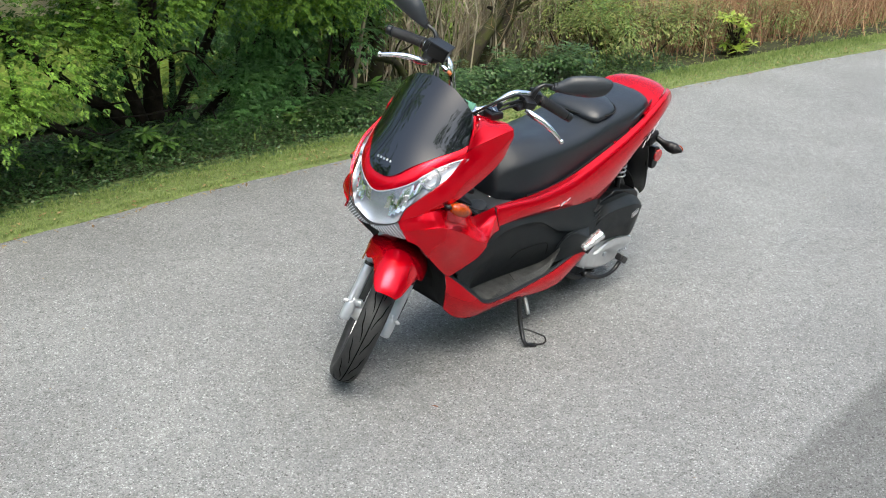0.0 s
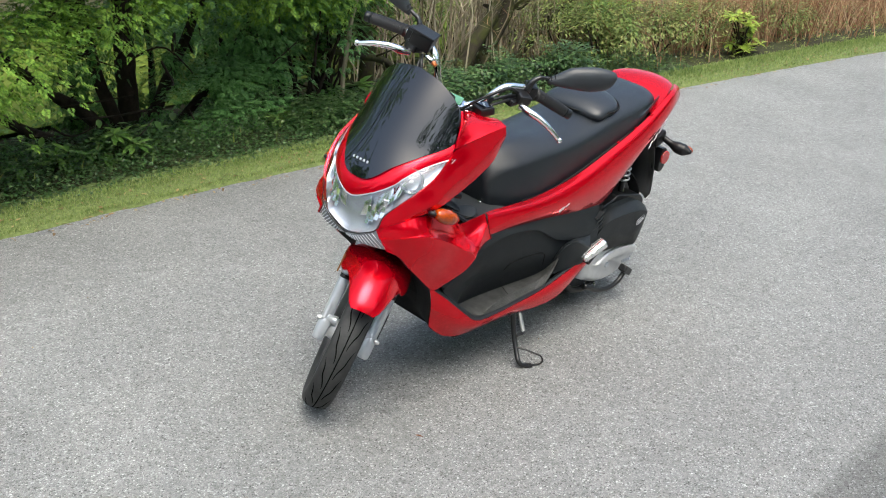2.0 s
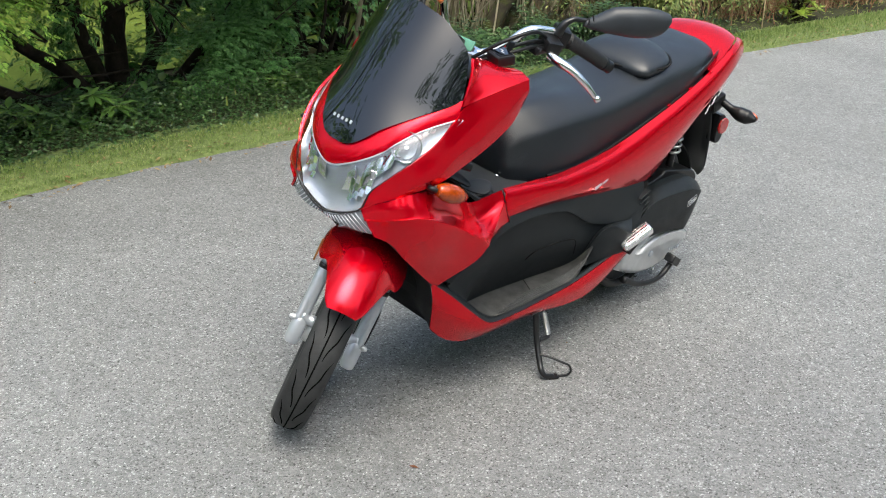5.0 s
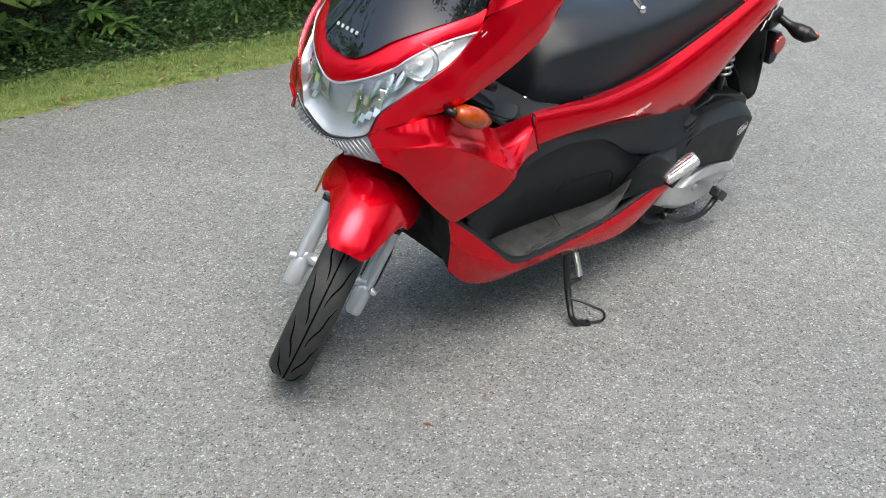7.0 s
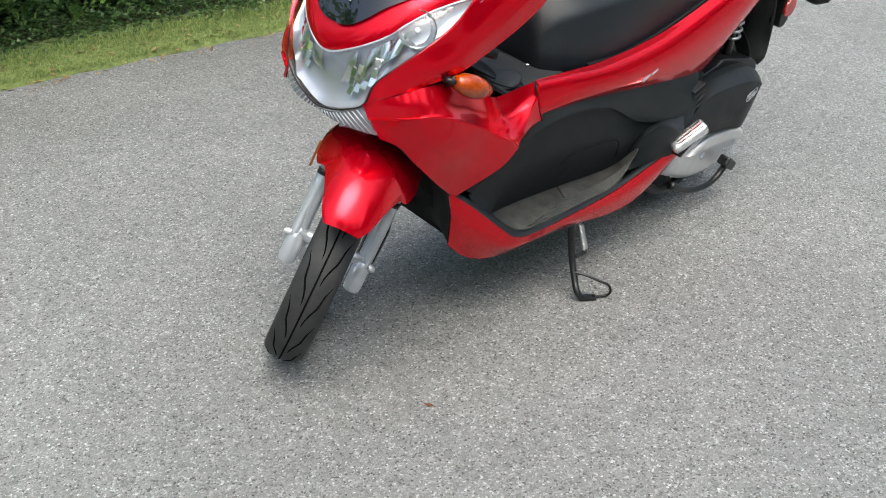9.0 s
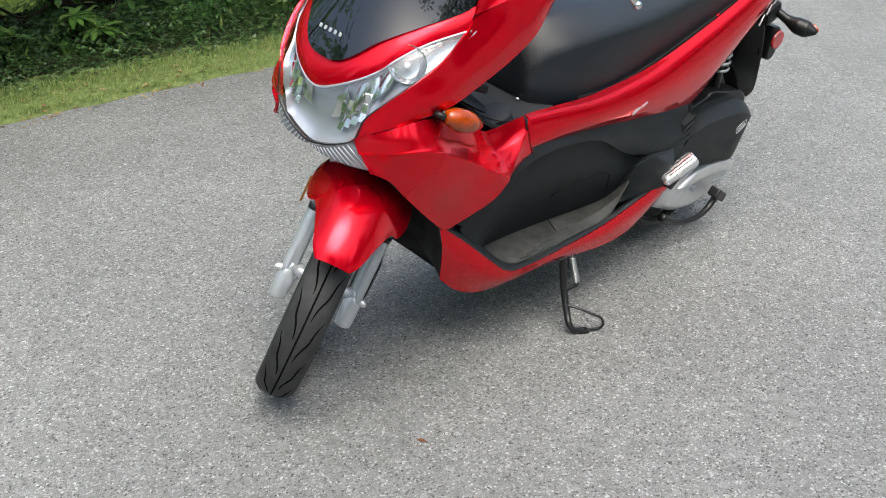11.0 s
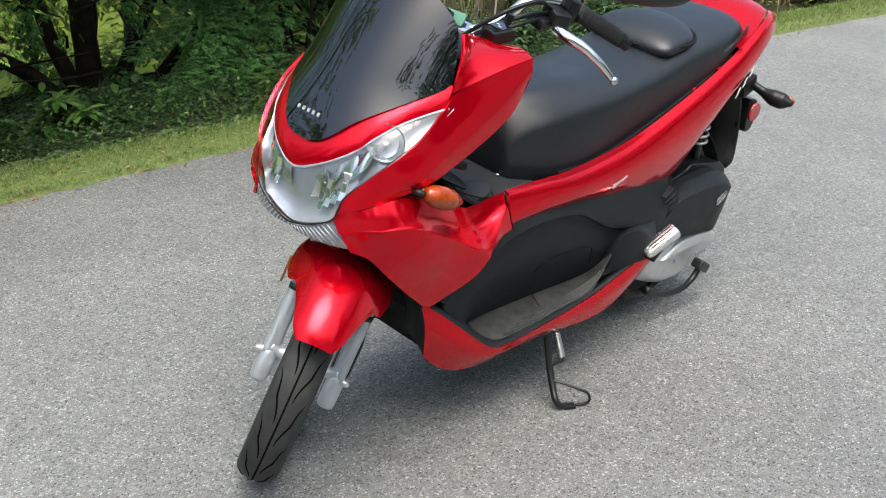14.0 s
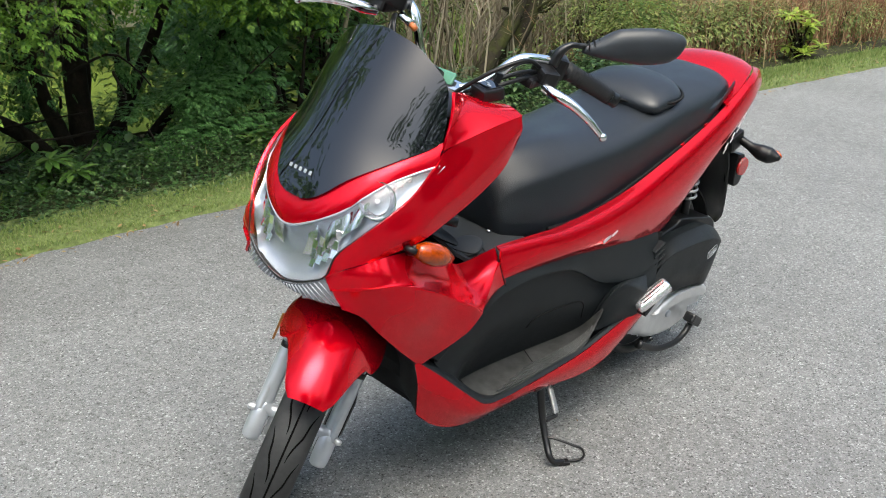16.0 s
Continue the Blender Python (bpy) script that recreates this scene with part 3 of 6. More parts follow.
def limb(points, r0, r1, seg=9, n=None):
    k = len(points)
    bm = tube(points, list(np.linspace(r0, r1, k)), seg, n or (k - 1) * 7 + 1)
    for v in bm.verts:
        v.co += Vector((noise.noise(v.co * 9), noise.noise(v.co * 9 + Vector((7, 0, 0))), 0)) * 0.010
    return bm


# ---- the big cypress with splayed trunks
tree = thing("cypress_tree", pose(-0.70, -3.25, -0.22), "large dark cypress tree with splayed trunks and hanging green sprays", "tree")
SPLAYED = [[(0, 0, 0), (0.02, 0, 0.5), (0.0, -0.05, 1.2), (0.1, -0.1, 3.2)], [(0.08, 0.02, 0), (0.28, 0.05, 0.28), (0.62, 0.08, 0.55), (1.3, 0.1, 1.2)], [(0.1, 0.05, 0.02), (0.42, 0.12, 0.16), (0.80, 0.18, 0.36), (1.5, 0.2, 0.9)],
         [(0.02, 0.02, 0), (0.20, 0, 0.50), (0.30, 0, 1.1), (0.5, 0, 2.4)], [(-0.06, 0, 0), (-0.20, 0.03, 0.36), (-0.42, 0.05, 0.75), (-0.9, 0.1, 1.8)], [(-0.08, 0.05, 0), (-0.26, 0.15, 0.22), (-0.55, 0.22, 0.55), (-1.0, 0.3, 1.2)],
         [(0, -0.06, 0), (-0.1, -0.15, 0.6), (-0.25, -0.3, 1.6), (-0.4, -0.4, 2.8)]]
for k, l in enumerate(SPLAYED):
    part("trunk" if k == 0 else "limb", limb(l, (0.072, 0.048, 0.042, 0.045, 0.045, 0.036, 0.045)[k], 0.018), BARK, tree)
for k in range(26):
    a = RNG.uniform(0, 2 * np.pi)
    p = np.array([RNG.uniform(-0.7, 0.9), RNG.uniform(0.0, 0.5), RNG.uniform(0.05, 0.9)])
    q = p + np.array([RNG.uniform(-0.5, 0.5), RNG.uniform(0.0, 0.3), RNG.uniform(-0.1, 0.35)])
    part("twig", limb([p, (p + q) / 2 + RNG.normal(0, 0.05, 3), q], 0.008, 0.003, 5, 8), BARK, tree)
cen = [(1.9, 0.55, 1.05), (1.2, 0.75, 0.98), (0.55, 0.72, 1.20), (-0.05, 0.65, 1.28), (-0.6, 0.7, 1.20), (-1.15, 0.6, 1.10), (2.6, 0.3, 0.9), (1.7, 0.9, 0.75), (0.9, 0.1, 1.7), (0.0, 0.2, 2.0), (-0.9, 0.1, 1.8), (1.9, 0.0, 1.8), (0.4, -0.3, 2.9), (0.3, 0.9, 1.75), (1.2, 0.9, 1.65), (-0.6, 0.9, 1.7), (0.5, 0.5, 2.3)]
rad = [(0.62, 0.45, 0.50), (0.55, 0.42, 0.48), (0.50, 0.38, 0.40), (0.50, 0.36, 0.42), (0.48, 0.36, 0.42), (0.5, 0.4, 0.40), (0.7, 0.6, 0.6), (0.45, 0.3, 0.38), (0.8, 0.6, 0.5), (0.8, 0.6, 0.6), (0.8, 0.6, 0.6), (0.8, 0.7, 0.6), (1.0, 0.9, 0.9), (0.7, 0.5, 0.4), (0.7, 0.5, 0.4), (0.7, 0.5, 0.4), (1.2, 0.8, 0.4)]
crown("crown", tree, cen, rad, 105000, SPRAY, 0.050, CONIFER, 0.40, floor=lambda x: np.interp(x, [-1.6, -0.9, 0.0, 0.5, 1.0, 1.6, 2.4], [0.75, 0.82, 0.98, 0.94, 0.70, 0.45, 0.30]), gap=-0.34)
crown("inner_sprays", tree, [(-0.55, 0.25, 0.55), (-0.1, 0.30, 0.62), (0.35, 0.32, 0.75), (-0.95, 0.2, 0.75), (0.2, -0.2, 0.5), (0.0, 0.25, 0.30), (-0.4, 0.30, 0.28)], [(0.30, 0.16, 0.26), (0.22, 0.12, 0.22), (0.3, 0.14, 0.2), (0.3, 0.2, 0.3), (0.3, 0.15, 0.3), (0.14, 0.10, 0.18), (0.2, 0.12, 0.18)], 2300, SPRAY, 0.050, YEW, 0.9, 0.8, gap=-0.15)

# ---- dark evergreen shrubs in front of and beside the trunks
shrub = thing("yew_shrub", pose(-1.75, -2.95, -0.12), "dense dark green evergreen shrub beside the trunks", "shrub")
for k in range(9):
    a = 2 * math.pi * k / 9
    part("stem", limb([(0.05 * math.cos(a), 0.05 * math.sin(a), 0), (0.2 * math.cos(a), 0.18 * math.sin(a), 0.35), (0.42 * math.cos(a), 0.3 * math.sin(a), 0.75)], 0.018, 0.005, 6), BARK, shrub)
crown("crown", shrub, [(0.30, 0.12, 0.42), (-0.1, 0.15, 0.55), (0.1, 0.0, 0.80), (-0.35, 0.0, 0.90), (0.45, 0.1, 0.68)], [(0.30, 0.22, 0.20), (0.30, 0.25, 0.20), (0.40, 0.3, 0.26), (0.4, 0.3, 0.3), (0.3, 0.22, 0.25)], 5000, SPRAY, 0.06, YEW, 0.6, 0.5)
for nm, place, cs, rs, cnt, mt, lab in (
        ("yew_bush", (-0.95, -2.70, -0.05), [(0.0, 0, 0.14), (-0.30, 0.02, 0.18), (0.22, 0.0, 0.22), (-0.1, -0.05, 0.34), (-0.30, -0.05, 0.36)], [(0.26, 0.18, 0.16), (0.22, 0.16, 0.16), (0.2, 0.15, 0.16), (0.24, 0.18, 0.14), (0.2, 0.15, 0.12)], 7000, YEW, "leafy dark green yew bush beside the verge"),
        ("evergreen_shrub", (0.95, -2.80, -0.10), [(0.0, 0, 0.22), (0.5, 0.05, 0.18), (0.95, 0.05, 0.25), (-0.45, 0.0, 0.18), (1.4, 0.05, 0.35)], [(0.34, 0.22, 0.24), (0.3, 0.2, 0.2), (0.34, 0.22, 0.3), (0.3, 0.2, 0.18), (0.4, 0.3, 0.4)], 6000, YEW, "low dark evergreen growth under the hanging branches"),
        ("cherry_laurel", (-0.15, -2.72, -0.08), [(0.0, 0, 0.12), (-0.35, 0.05, 0.12), (0.35, 0.02, 0.12)], [(0.26, 0.18, 0.14), (0.22, 0.15, 0.12), (0.25, 0.15, 0.13)], 240, LAUREL, "low laurel with bright pointed leaves")):
    t = thing(nm, pose(*place), lab, "shrub")
    for c in cs:
        part("stem", limb([(c[0] * 0.5, 0, 0), (c[0] * 0.8, 0, c[2] * 0.5), c], 0.010, 0.004, 5, 7), BARK, t)
    crown("crown", t, cs, rs, cnt, LEAF if mt is LAUREL else SPRAY, 0.11 if mt is LAUREL else 0.040, mt, 0.5, 0.6)

hedge = thing("yew_hedge", pose(0, -4.15, -0.4), "dark evergreen growth standing behind the trunks", "hedge")
for k in range(10):
    part("stem", limb([(-3.2 + 0.6 * k, 0, 0), (-3.2 + 0.6 * k, 0.05, 0.6), (-3.1 + 0.6 * k, 0, 1.5)], 0.03, 0.01, 7), BARK, hedge)
low = [(-0.72, 0.15, 0.26), (-1.75, 0.1, 0.25), (-1.5, 0.2, 0.30), (-1.2, 0.15, 0.28), (-0.95, 0.2, 0.30), (-1.35, 0.35, 0.6), (-1.75, 0.3, 0.65)]
mid = [(-2.0 + 0.45 * k, 0.1 * (k % 3), 0.95 + 0.12 * (k % 2)) for k in range(10)]
high = [(-2.2 + 0.7 * k, 0.1 * (k % 2), 1.75 + 0.2 * (k % 2)) for k in range(7)]
crown("foliage", hedge, low + mid, [(0.32, 0.25, 0.36)] * len(low) + [(0.42, 0.3, 0.40)] * len(mid), 11500, SPRAY, 0.060, YEW, 0.6, 0.9, gap=-0.08)
crown("top_foliage", hedge, high, [(0.6, 0.4, 0.6)] * len(high), 4200, SPRAY, 0.075, YEW, 0.6, 0.9, gap=0.08)


def whorl(name, at, heads, leaf, mat, label, height):
    """A rhododendron: stems that end in rosettes of long leaves."""
    t = thing(name, pose(*at), label, "shrub")
    P, R, S = [], [], []
    for h in range(heads):
        a = RNG.uniform(0, 2 * np.pi)
        r = RNG.uniform(0.02, 1) * height * 0.55
        tip = np.array([r * math.cos(a), r * math.sin(a), height * RNG.uniform(0.12, 1.0)])
        part("stem", limb([(0, 0, 0), tip * (0.5, 0.5, 0.6), tip], 0.010, 0.005, 6), BARK, t)
        k = RNG.integers(8, 13)
        sp = np.linspace(0, 2 * np.pi, k, endpoint=False) + RNG.uniform(0, 1)
        P.append(np.repeat(tip[None], k, 0))
        R.append(turns(k, RNG.uniform(-0.45, 0.55, k), sp, True))
        S.append(RNG.uniform(0.75, 1.2, k) * leaf)
    scatter("foliage", *LEAF, np.concatenate(P), np.concatenate(R), np.concatenate(S), mat, t)
    return t


whorl("rhododendron", (-5.45, -1.74, 0.01), 22, 0.09, LIME, "bright yellow-green rhododendron at the edge of the verge", 0.34)
whorl("rhododendron", (-0.18, -2.55, -0.02), 10, 0.095, LAUREL, "low green rhododendron shoots beside the verge", 0.20)
whorl("rhododendron", (0.14, -2.60, -0.02), 8, 0.09, LAUREL, "low green rhododendron shoots beside the verge", 0.18)
whorl("rhododendron", (-2.05, -3.0, -0.05), 16, 0.16, LAUREL, "green rhododendron reaching out between the trees", 0.62)
whorl("rhododendron", (-1.25, -2.50, -0.02), 5, 0.10, LAUREL, "low green rhododendron shoots beside the verge", 0.12)

# ---- slim sapling and leaning mossy trees
sap = thing("sapling", pose(-1.86, -2.68, -0.05), "slender tan sapling stem with few leaves", "tree")
part("trunk", limb([(0, 0, 0), (-0.03, 0, 0.25), (-0.05, 0.02, 0.5), (-0.16, 0.02, 0.9), (-0.22, 0, 1.6)], 0.017, 0.008, 8), TWIG, sap)
crown("crown", sap, [(-0.2, 0, 1.1), (-0.3, 0, 1.5)], [(0.3, 0.25, 0.3), (0.3, 0.3, 0.3)], 160, LEAF, 0.09, LAUREL, 0.5, 0.8)
MOSS_TREES = [((-3.25, -2.95, -0.20), [(0, 0, 0), (-0.16, 0, 0.28), (-0.48, 0, 0.66), (-0.55, 0, 1.4), (-0.6, 0, 3.2)], 0.058), ((-3.60, -3.0, -0.2), [(0, 0, 0), (-0.12, 0, 0.32), (-0.36, 0.02, 0.72), (-0.35, 0, 1.5), (-0.3, 0, 3.0)], 0.068),
              ((-3.75, -2.95, -0.18), [(0, 0, 0), (-0.30, 0.03, 0.24), (-0.75, 0.05, 0.52), (-1.30, 0.1, 0.80), (-1.9, 0.1, 1.3)], 0.036), ((-2.55, -3.2, -0.2), [(0, 0, 0), (-0.05, 0, 0.4), (0.10, 0, 0.9), (0.15, 0, 2.4)], 0.06),
              ((-2.75, -3.0, -0.2), [(0, 0, 0), (0.12, 0, 0.3), (0.42, 0.05, 0.42), (0.85, 0.08, 0.52)], 0.035)]
for k, (at, pts, r) in enumerate(MOSS_TREES):
    t = thing("mossy_tree", pose(*at), "leaning moss-covered grey tree trunk with bare twigs", "tree", "leaning mossy trees")
    part("trunk", limb(pts, r, r * 0.55, 11), MOSSY, t)
    for j in range(7):
        u = RNG.uniform(0.3, 0.95)
        p = spline(pts, 50)[int(49 * u)]
        q = p + np.array([RNG.uniform(-0.5, 0.4), RNG.uniform(-0.1, 0.35), RNG.uniform(-0.05, 0.5)])
        part("branch", limb([p, (p + q) / 2 + RNG.normal(0, 0.05, 3), q], r * 0.22, 0.004, 6, 10), MOSSY, t)
    if k == 3:
        crown("crown", t, [(-0.3, 0.1, 1.5), (0.2, 0.2, 1.3), (-0.8, 0.1, 1.3), (-0.3, 0, 2.4)], [(0.55, 0.4, 0.35), (0.4, 0.35, 0.35), (0.5, 0.4, 0.35), (0.7, 0.6, 0.6)], 700, SPRAY, 0.10, YEW, 0.8, 0.7)


def stick_field(name, n, x0, x1, d0, d1, h0, h1, r, lean, mat, label, category, shoots=3, stay=0.35):
    """Many thin bent stems in clumps on the bank, each with a few side shoots."""
    base = on_bank(n, x0, x1, d0, d1)
    heart = on_bank(max(4, n // 28), x0, x1, d0, d1)
    pull = heart[RNG.integers(0, len(heart), n)]
    base = base * stay + pull * (1 - stay) + RNG.normal(0, 0.07, (n, 3)) * (1, 1, 0)
    base[:, 2] = ground_z(base[:, 0], base[:, 1]) - 0.02
    v, f = [], []

    def cane(c, rr, a):
        k = len(v)
        for j, p in enumerate(c):
            w_ = rr * (1 - 0.8 * j / (len(c) - 1))
            for s in range(3):
                b_ = 2.094 * s + a
                v.append((p[0] + w_ * math.cos(b_), p[1] + w_ * math.sin(b_), p[2]))
        for lv in range(0, 3 * (len(c) - 1), 3):
            for s in range(3):
                f.append((k + lv + s, k + lv + (s + 1) % 3, k + lv + 3 + (s + 1) % 3, k + lv + 3 + s))

    for p in base:
        h = RNG.uniform(h0, h1)
        a = RNG.uniform(0, 2 * np.pi)
        ln = RNG.uniform(0.1, 1) ** 1.5 * lean * h
        out_ = np.array([math.cos(a), math.sin(a), 0])
        c = [p, p + out_ * ln * 0.25 + (0, 0, h * 0.4), p + out_ * ln * 0.6 + (0, 0, h * 0.75), p + out_ * ln * 1.1 + (0, 0, h)]
        c = [c[0]] + [q + RNG.normal(0, 0.035 * h, 3) for q in c[1:]]
        rr = r * RNG.uniform(0.6, 1.4)
        cane(c, rr, a)
        for _ in range(shoots):
            i = RNG.integers(1, 3)
            q = c[i] + (c[i + 1] - c[i]) * RNG.random()
            e = np.array([RNG.normal(), RNG.normal(), RNG.uniform(0.1, 1.6)]) * h * 0.14
            cane([q, q + e * 0.55 + RNG.normal(0, 0.012, 3), q + e], rr * 0.5, a)
    me = bpy.data.meshes.new(name)
    me.from_pydata(v, [], f)
    me.materials.append(mat)
    return tagged(new(name, me), label, category, kind="stuff")


stick_field("dead_stalks", 420, -7.0, -4.2, 1.3, 3.4, 0.4, 1.6, 0.0075, 0.9, TWIG, "tangle of pale dry stalks and bare stems", "brush", 4)
stick_field("bare_saplings", 26, -8.5, -3.4, 1.5, 4.0, 1.4, 3.0, 0.020, 0.5, TWIG, "pale bare sapling stems standing in brush", "brush", 5, 0.9)
stick_field("bare_branches", 150, -4.6, -2.5, 1.2, 2.3, 0.5, 1.7, 0.008, 0.9, TWIG, "bare tangled branches between the leaning trees", "brush", 5, 0.7)
stick_field("red_brown_brush", 3000, -15, -5.4, 0.36, 4.0, 0.3, 1.4, 0.0055, 0.8, REDTWIG, "thicket of thin red-brown bare twigs", "brush", 3)
stick_field("mixed_brush", 1100, -9.5, -3.8, 0.26, 1.8, 0.15, 0.7, 0.004, 1.0, REDTWIG, "low thin brown twigs among shrubs", "brush", 3)
n = 24000
at = on_bank(n, -15, -3.6, 0.20, 2.4)
at[:, 2] += RNG.random(n) ** 2.0 * np.clip((edge_y(at[:, 0]) - at[:, 1]) * 1.2, 0.12, 0.9)
scatter("brush_leaves", *LEAF, at, turns(n, 0.9), RNG.uniform(0.02, 0.04, n), OLIVE, None, "sparse olive and brown leaves in the brush", "brush", "stuff")


def shrubs(name, rows_, mat, shape, size, count, label):
    for k, (x_, d_, w_, h_) in enumerate(rows_):
        y_ = float(edge_y(np.array(x_))) - d_
        t = thing(name, pose(x_, y_, float(ground_z(np.array(x_), np.array(y_)))), label, "shrub", label)
        cs = [(RNG.uniform(-0.5, 0.5) * w_, RNG.uniform(-0.3, 0.3) * w_, h_ * RNG.uniform(0.3, 0.8)) for _ in range(5)]
        rs = [(w_ * 0.42, w_ * 0.35, h_ * 0.36)] * 5
        for j in range(5):
            part("stem", limb([(0, 0, 0), np.array(cs[j]) * 0.6, cs[j]], 0.010, 0.004, 5, 7), BARK, t)
        crown("foliage", t, cs, rs, count, shape, size, mat, 0.4, 0.7)


shrubs("olive_shrub", [(-4.1, 0.70, 0.7, 0.45), (-4.8, 0.75, 0.7, 0.5), (-5.6, 0.85, 0.7, 0.45), (-6.6, 0.9, 0.8, 0.4), (-4.3, 1.2, 0.9, 0.7)], OLIVE, LEAF, 0.036, 3000, "grey-green leafy shrub behind the verge")
shrubs("green_shrub", [(-4.45, 0.95, 0.6, 0.6), (-5.0, 1.5, 0.8, 0.8), (-12.5, 2.8, 1.2, 1.1)], LAUREL, LEAF, 0.042, 1900, "fresh green leafy shrub behind the verge")
shrubs("ivy_mound", [(-2.35, 0.60, 0.55, 0.26), (-2.9, 0.55, 0.5, 0.26), (-3.4, 0.55, 0.5, 0.28), (-1.5, 0.62, 0.4, 0.18)], IVY, LOBED, 0.026, 2600, "mound of glossy dark ivy leaves")
shrubs("thicket", [(-3.0, 2.5, 1.0, 1.4), (-3.8, 2.7, 1.0, 1.3), (-4.7, 2.9, 1.1, 1.2), (-5.8, 3.1, 1.2, 1.1), (-7.0, 3.3, 1.3, 1.0)], OLIVE, LEAF, 0.05, 3200, "olive thicket behind the leaning trees")
shrubs("dark_thicket", [(-2.6, 3.4, 0.9, 1.3), (-3.5, 3.6, 1.2, 1.5), (-4.8, 3.8, 1.2, 1.5)], YEW, SPRAY, 0.08, 2600, "dark evergreen thicket behind the leaning trees")
shrubs("lime_shrub", [(-11.0, 2.2, 0.8, 0.6), (-5.0, 1.3, 0.7, 0.7)], LIME, LEAF, 0.045, 1400, "yellow-green low shrub among the brush")

# pale stones beside the road, far along
for k in range(26):
    x_ = RNG.uniform(-14.5, -11.0)
    y_ = float(edge_y(np.array(x_))) - RNG.uniform(0.7, 1.9)
    s = RNG.uniform(0.08, 0.22)
    bm = ball((0, 0, 0), (s, s * RNG.uniform(0.7, 1), s * 0.6), 10)
    for v in bm.verts:
        v.co *= 1 + 0.25 * noise.noise(v.co * 8 + Vector((k, 0, 0)))
    o = part("boulder", bm, STONE, None)
    o.matrix_basis = pose(x_, y_, float(ground_z(np.array(x_), np.array(y_))) + s * 0.25, 0, 0, RNG.uniform(0, 360))
    tagged(o, "rough pale grey stone at the roadside", "stone", "roadside stones")

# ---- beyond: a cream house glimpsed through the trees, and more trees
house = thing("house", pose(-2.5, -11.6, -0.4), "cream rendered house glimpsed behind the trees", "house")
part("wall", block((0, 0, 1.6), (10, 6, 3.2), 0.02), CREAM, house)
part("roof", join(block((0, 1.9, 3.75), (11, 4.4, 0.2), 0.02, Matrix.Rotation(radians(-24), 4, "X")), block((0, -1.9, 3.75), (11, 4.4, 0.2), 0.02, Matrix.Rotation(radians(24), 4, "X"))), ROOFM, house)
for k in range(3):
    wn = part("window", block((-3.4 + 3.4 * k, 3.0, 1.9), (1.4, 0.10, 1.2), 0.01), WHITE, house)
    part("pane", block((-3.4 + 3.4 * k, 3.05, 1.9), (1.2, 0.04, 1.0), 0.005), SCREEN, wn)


def backdrop_tree(x_, y_, h, mat, label, leaf=0.30, count=1500, gap=0.12):
    t = thing("tree", pose(x_, y_, -0.45 if y_ < 0 else 0), label, "tree", "trees around the lane")
    part("trunk", limb([(0, 0, 0), (0.05, 0.03, h * 0.3), (-0.05, 0, h * 0.6), (0, 0, h * 0.95)], 0.05 * h * 0.5 + 0.04, 0.03, 9), BARK, t)
    cs, rs = [], []
    for k in range(11):
        z = h * (gap + 0.15 + 0.75 * k / 10)
        w_ = h * 0.26 * (1.15 - 0.75 * k / 10)
        a = 2.4 * k
        c = (w_ * 0.75 * math.cos(a), w_ * 0.75 * math.sin(a), z)
        cs.append(c)
        rs.append((w_ * 0.75, w_ * 0.75, h * 0.12))
        part("limb", limb([(0, 0, z * 0.85), np.array(c) * (0.5, 0.5, 0.97), c], 0.03, 0.01, 6, 8), BARK, t)
    crown("crown", t, cs, rs, count, SPRAY, leaf, mat, 0.5, 0.8)


# the first two are raised out of view to darken the screen's reflection
for x_, y_, h in ((1.8, -6.5, 7.5), (3.9, -5.2, 8.0), (-2.6, -7.5, 5.0), (-4.8, -6.4, 4.6), (-7.6, -7.0, 5.0), (-10.5, -7.5, 5.5), (-14, -7, 5), (-18, -4, 6)):
    backdrop_tree(x_, y_, h, CONIFER if h > 5 else YEW, "dark green tree standing behind the roadside growth", 0.26, 1500)
# unseen trees, added tall and dense to darken what paint and screen reflect
for x_, y_, h in ((-8, 8.5, 9), (-3.8, 10.0, 8), (5.2, 10.5, 9), (9.2, 8.4, 9), (11.6, 4.2, 6.5), (12, 1.0, 5.5), (-12, 7.5, 9), (10.5, -3.0, 7), (1.6, 11.5, 8), (8.6, -6.0, 8), (13, 9, 11), (-5.8, 12, 10)):
    backdrop_tree(x_, y_, h, YEW, "tall dark tree out of view around the lane, added to darken reflections", 0.62, 1500, 0.0)

# ---------------------------------------------------------------- the scooter
# Its own axes: x ahead, y to its left, z up; it leans to its left on the side stand.
LEAN, STEER = 7.93, 40.4
scooter = thing("motor_scooter", pose(0, 0, 0, -LEAN), "glossy candy-red motor scooter leaning on its side stand on asphalt", "motor scooter")
CASTER = Vector((-math.sin(radians(27)), 0, math.cos(radians(27))))
HEAD = Vector((0.74, 0, 0))
TURN_BARS = Matrix.Translation(HEAD) @ Matrix.Rotation(radians(STEER), 4, CASTER) @ Matrix.Translation(-HEAD)


def steered(bm):
    bmesh.ops.transform(bm, matrix=TURN_BARS, verts=bm.verts)
    return bm


NOSE = spline([(0.55, 0.655), (0.62, 0.671), (0.68, 0.674), (0.74, 0.663), (0.80, 0.633), (0.87, 0.588), (0.95, 0.533), (1.02, 0.482), (1.085, 0.43), (1.12, 0.40)], 80)


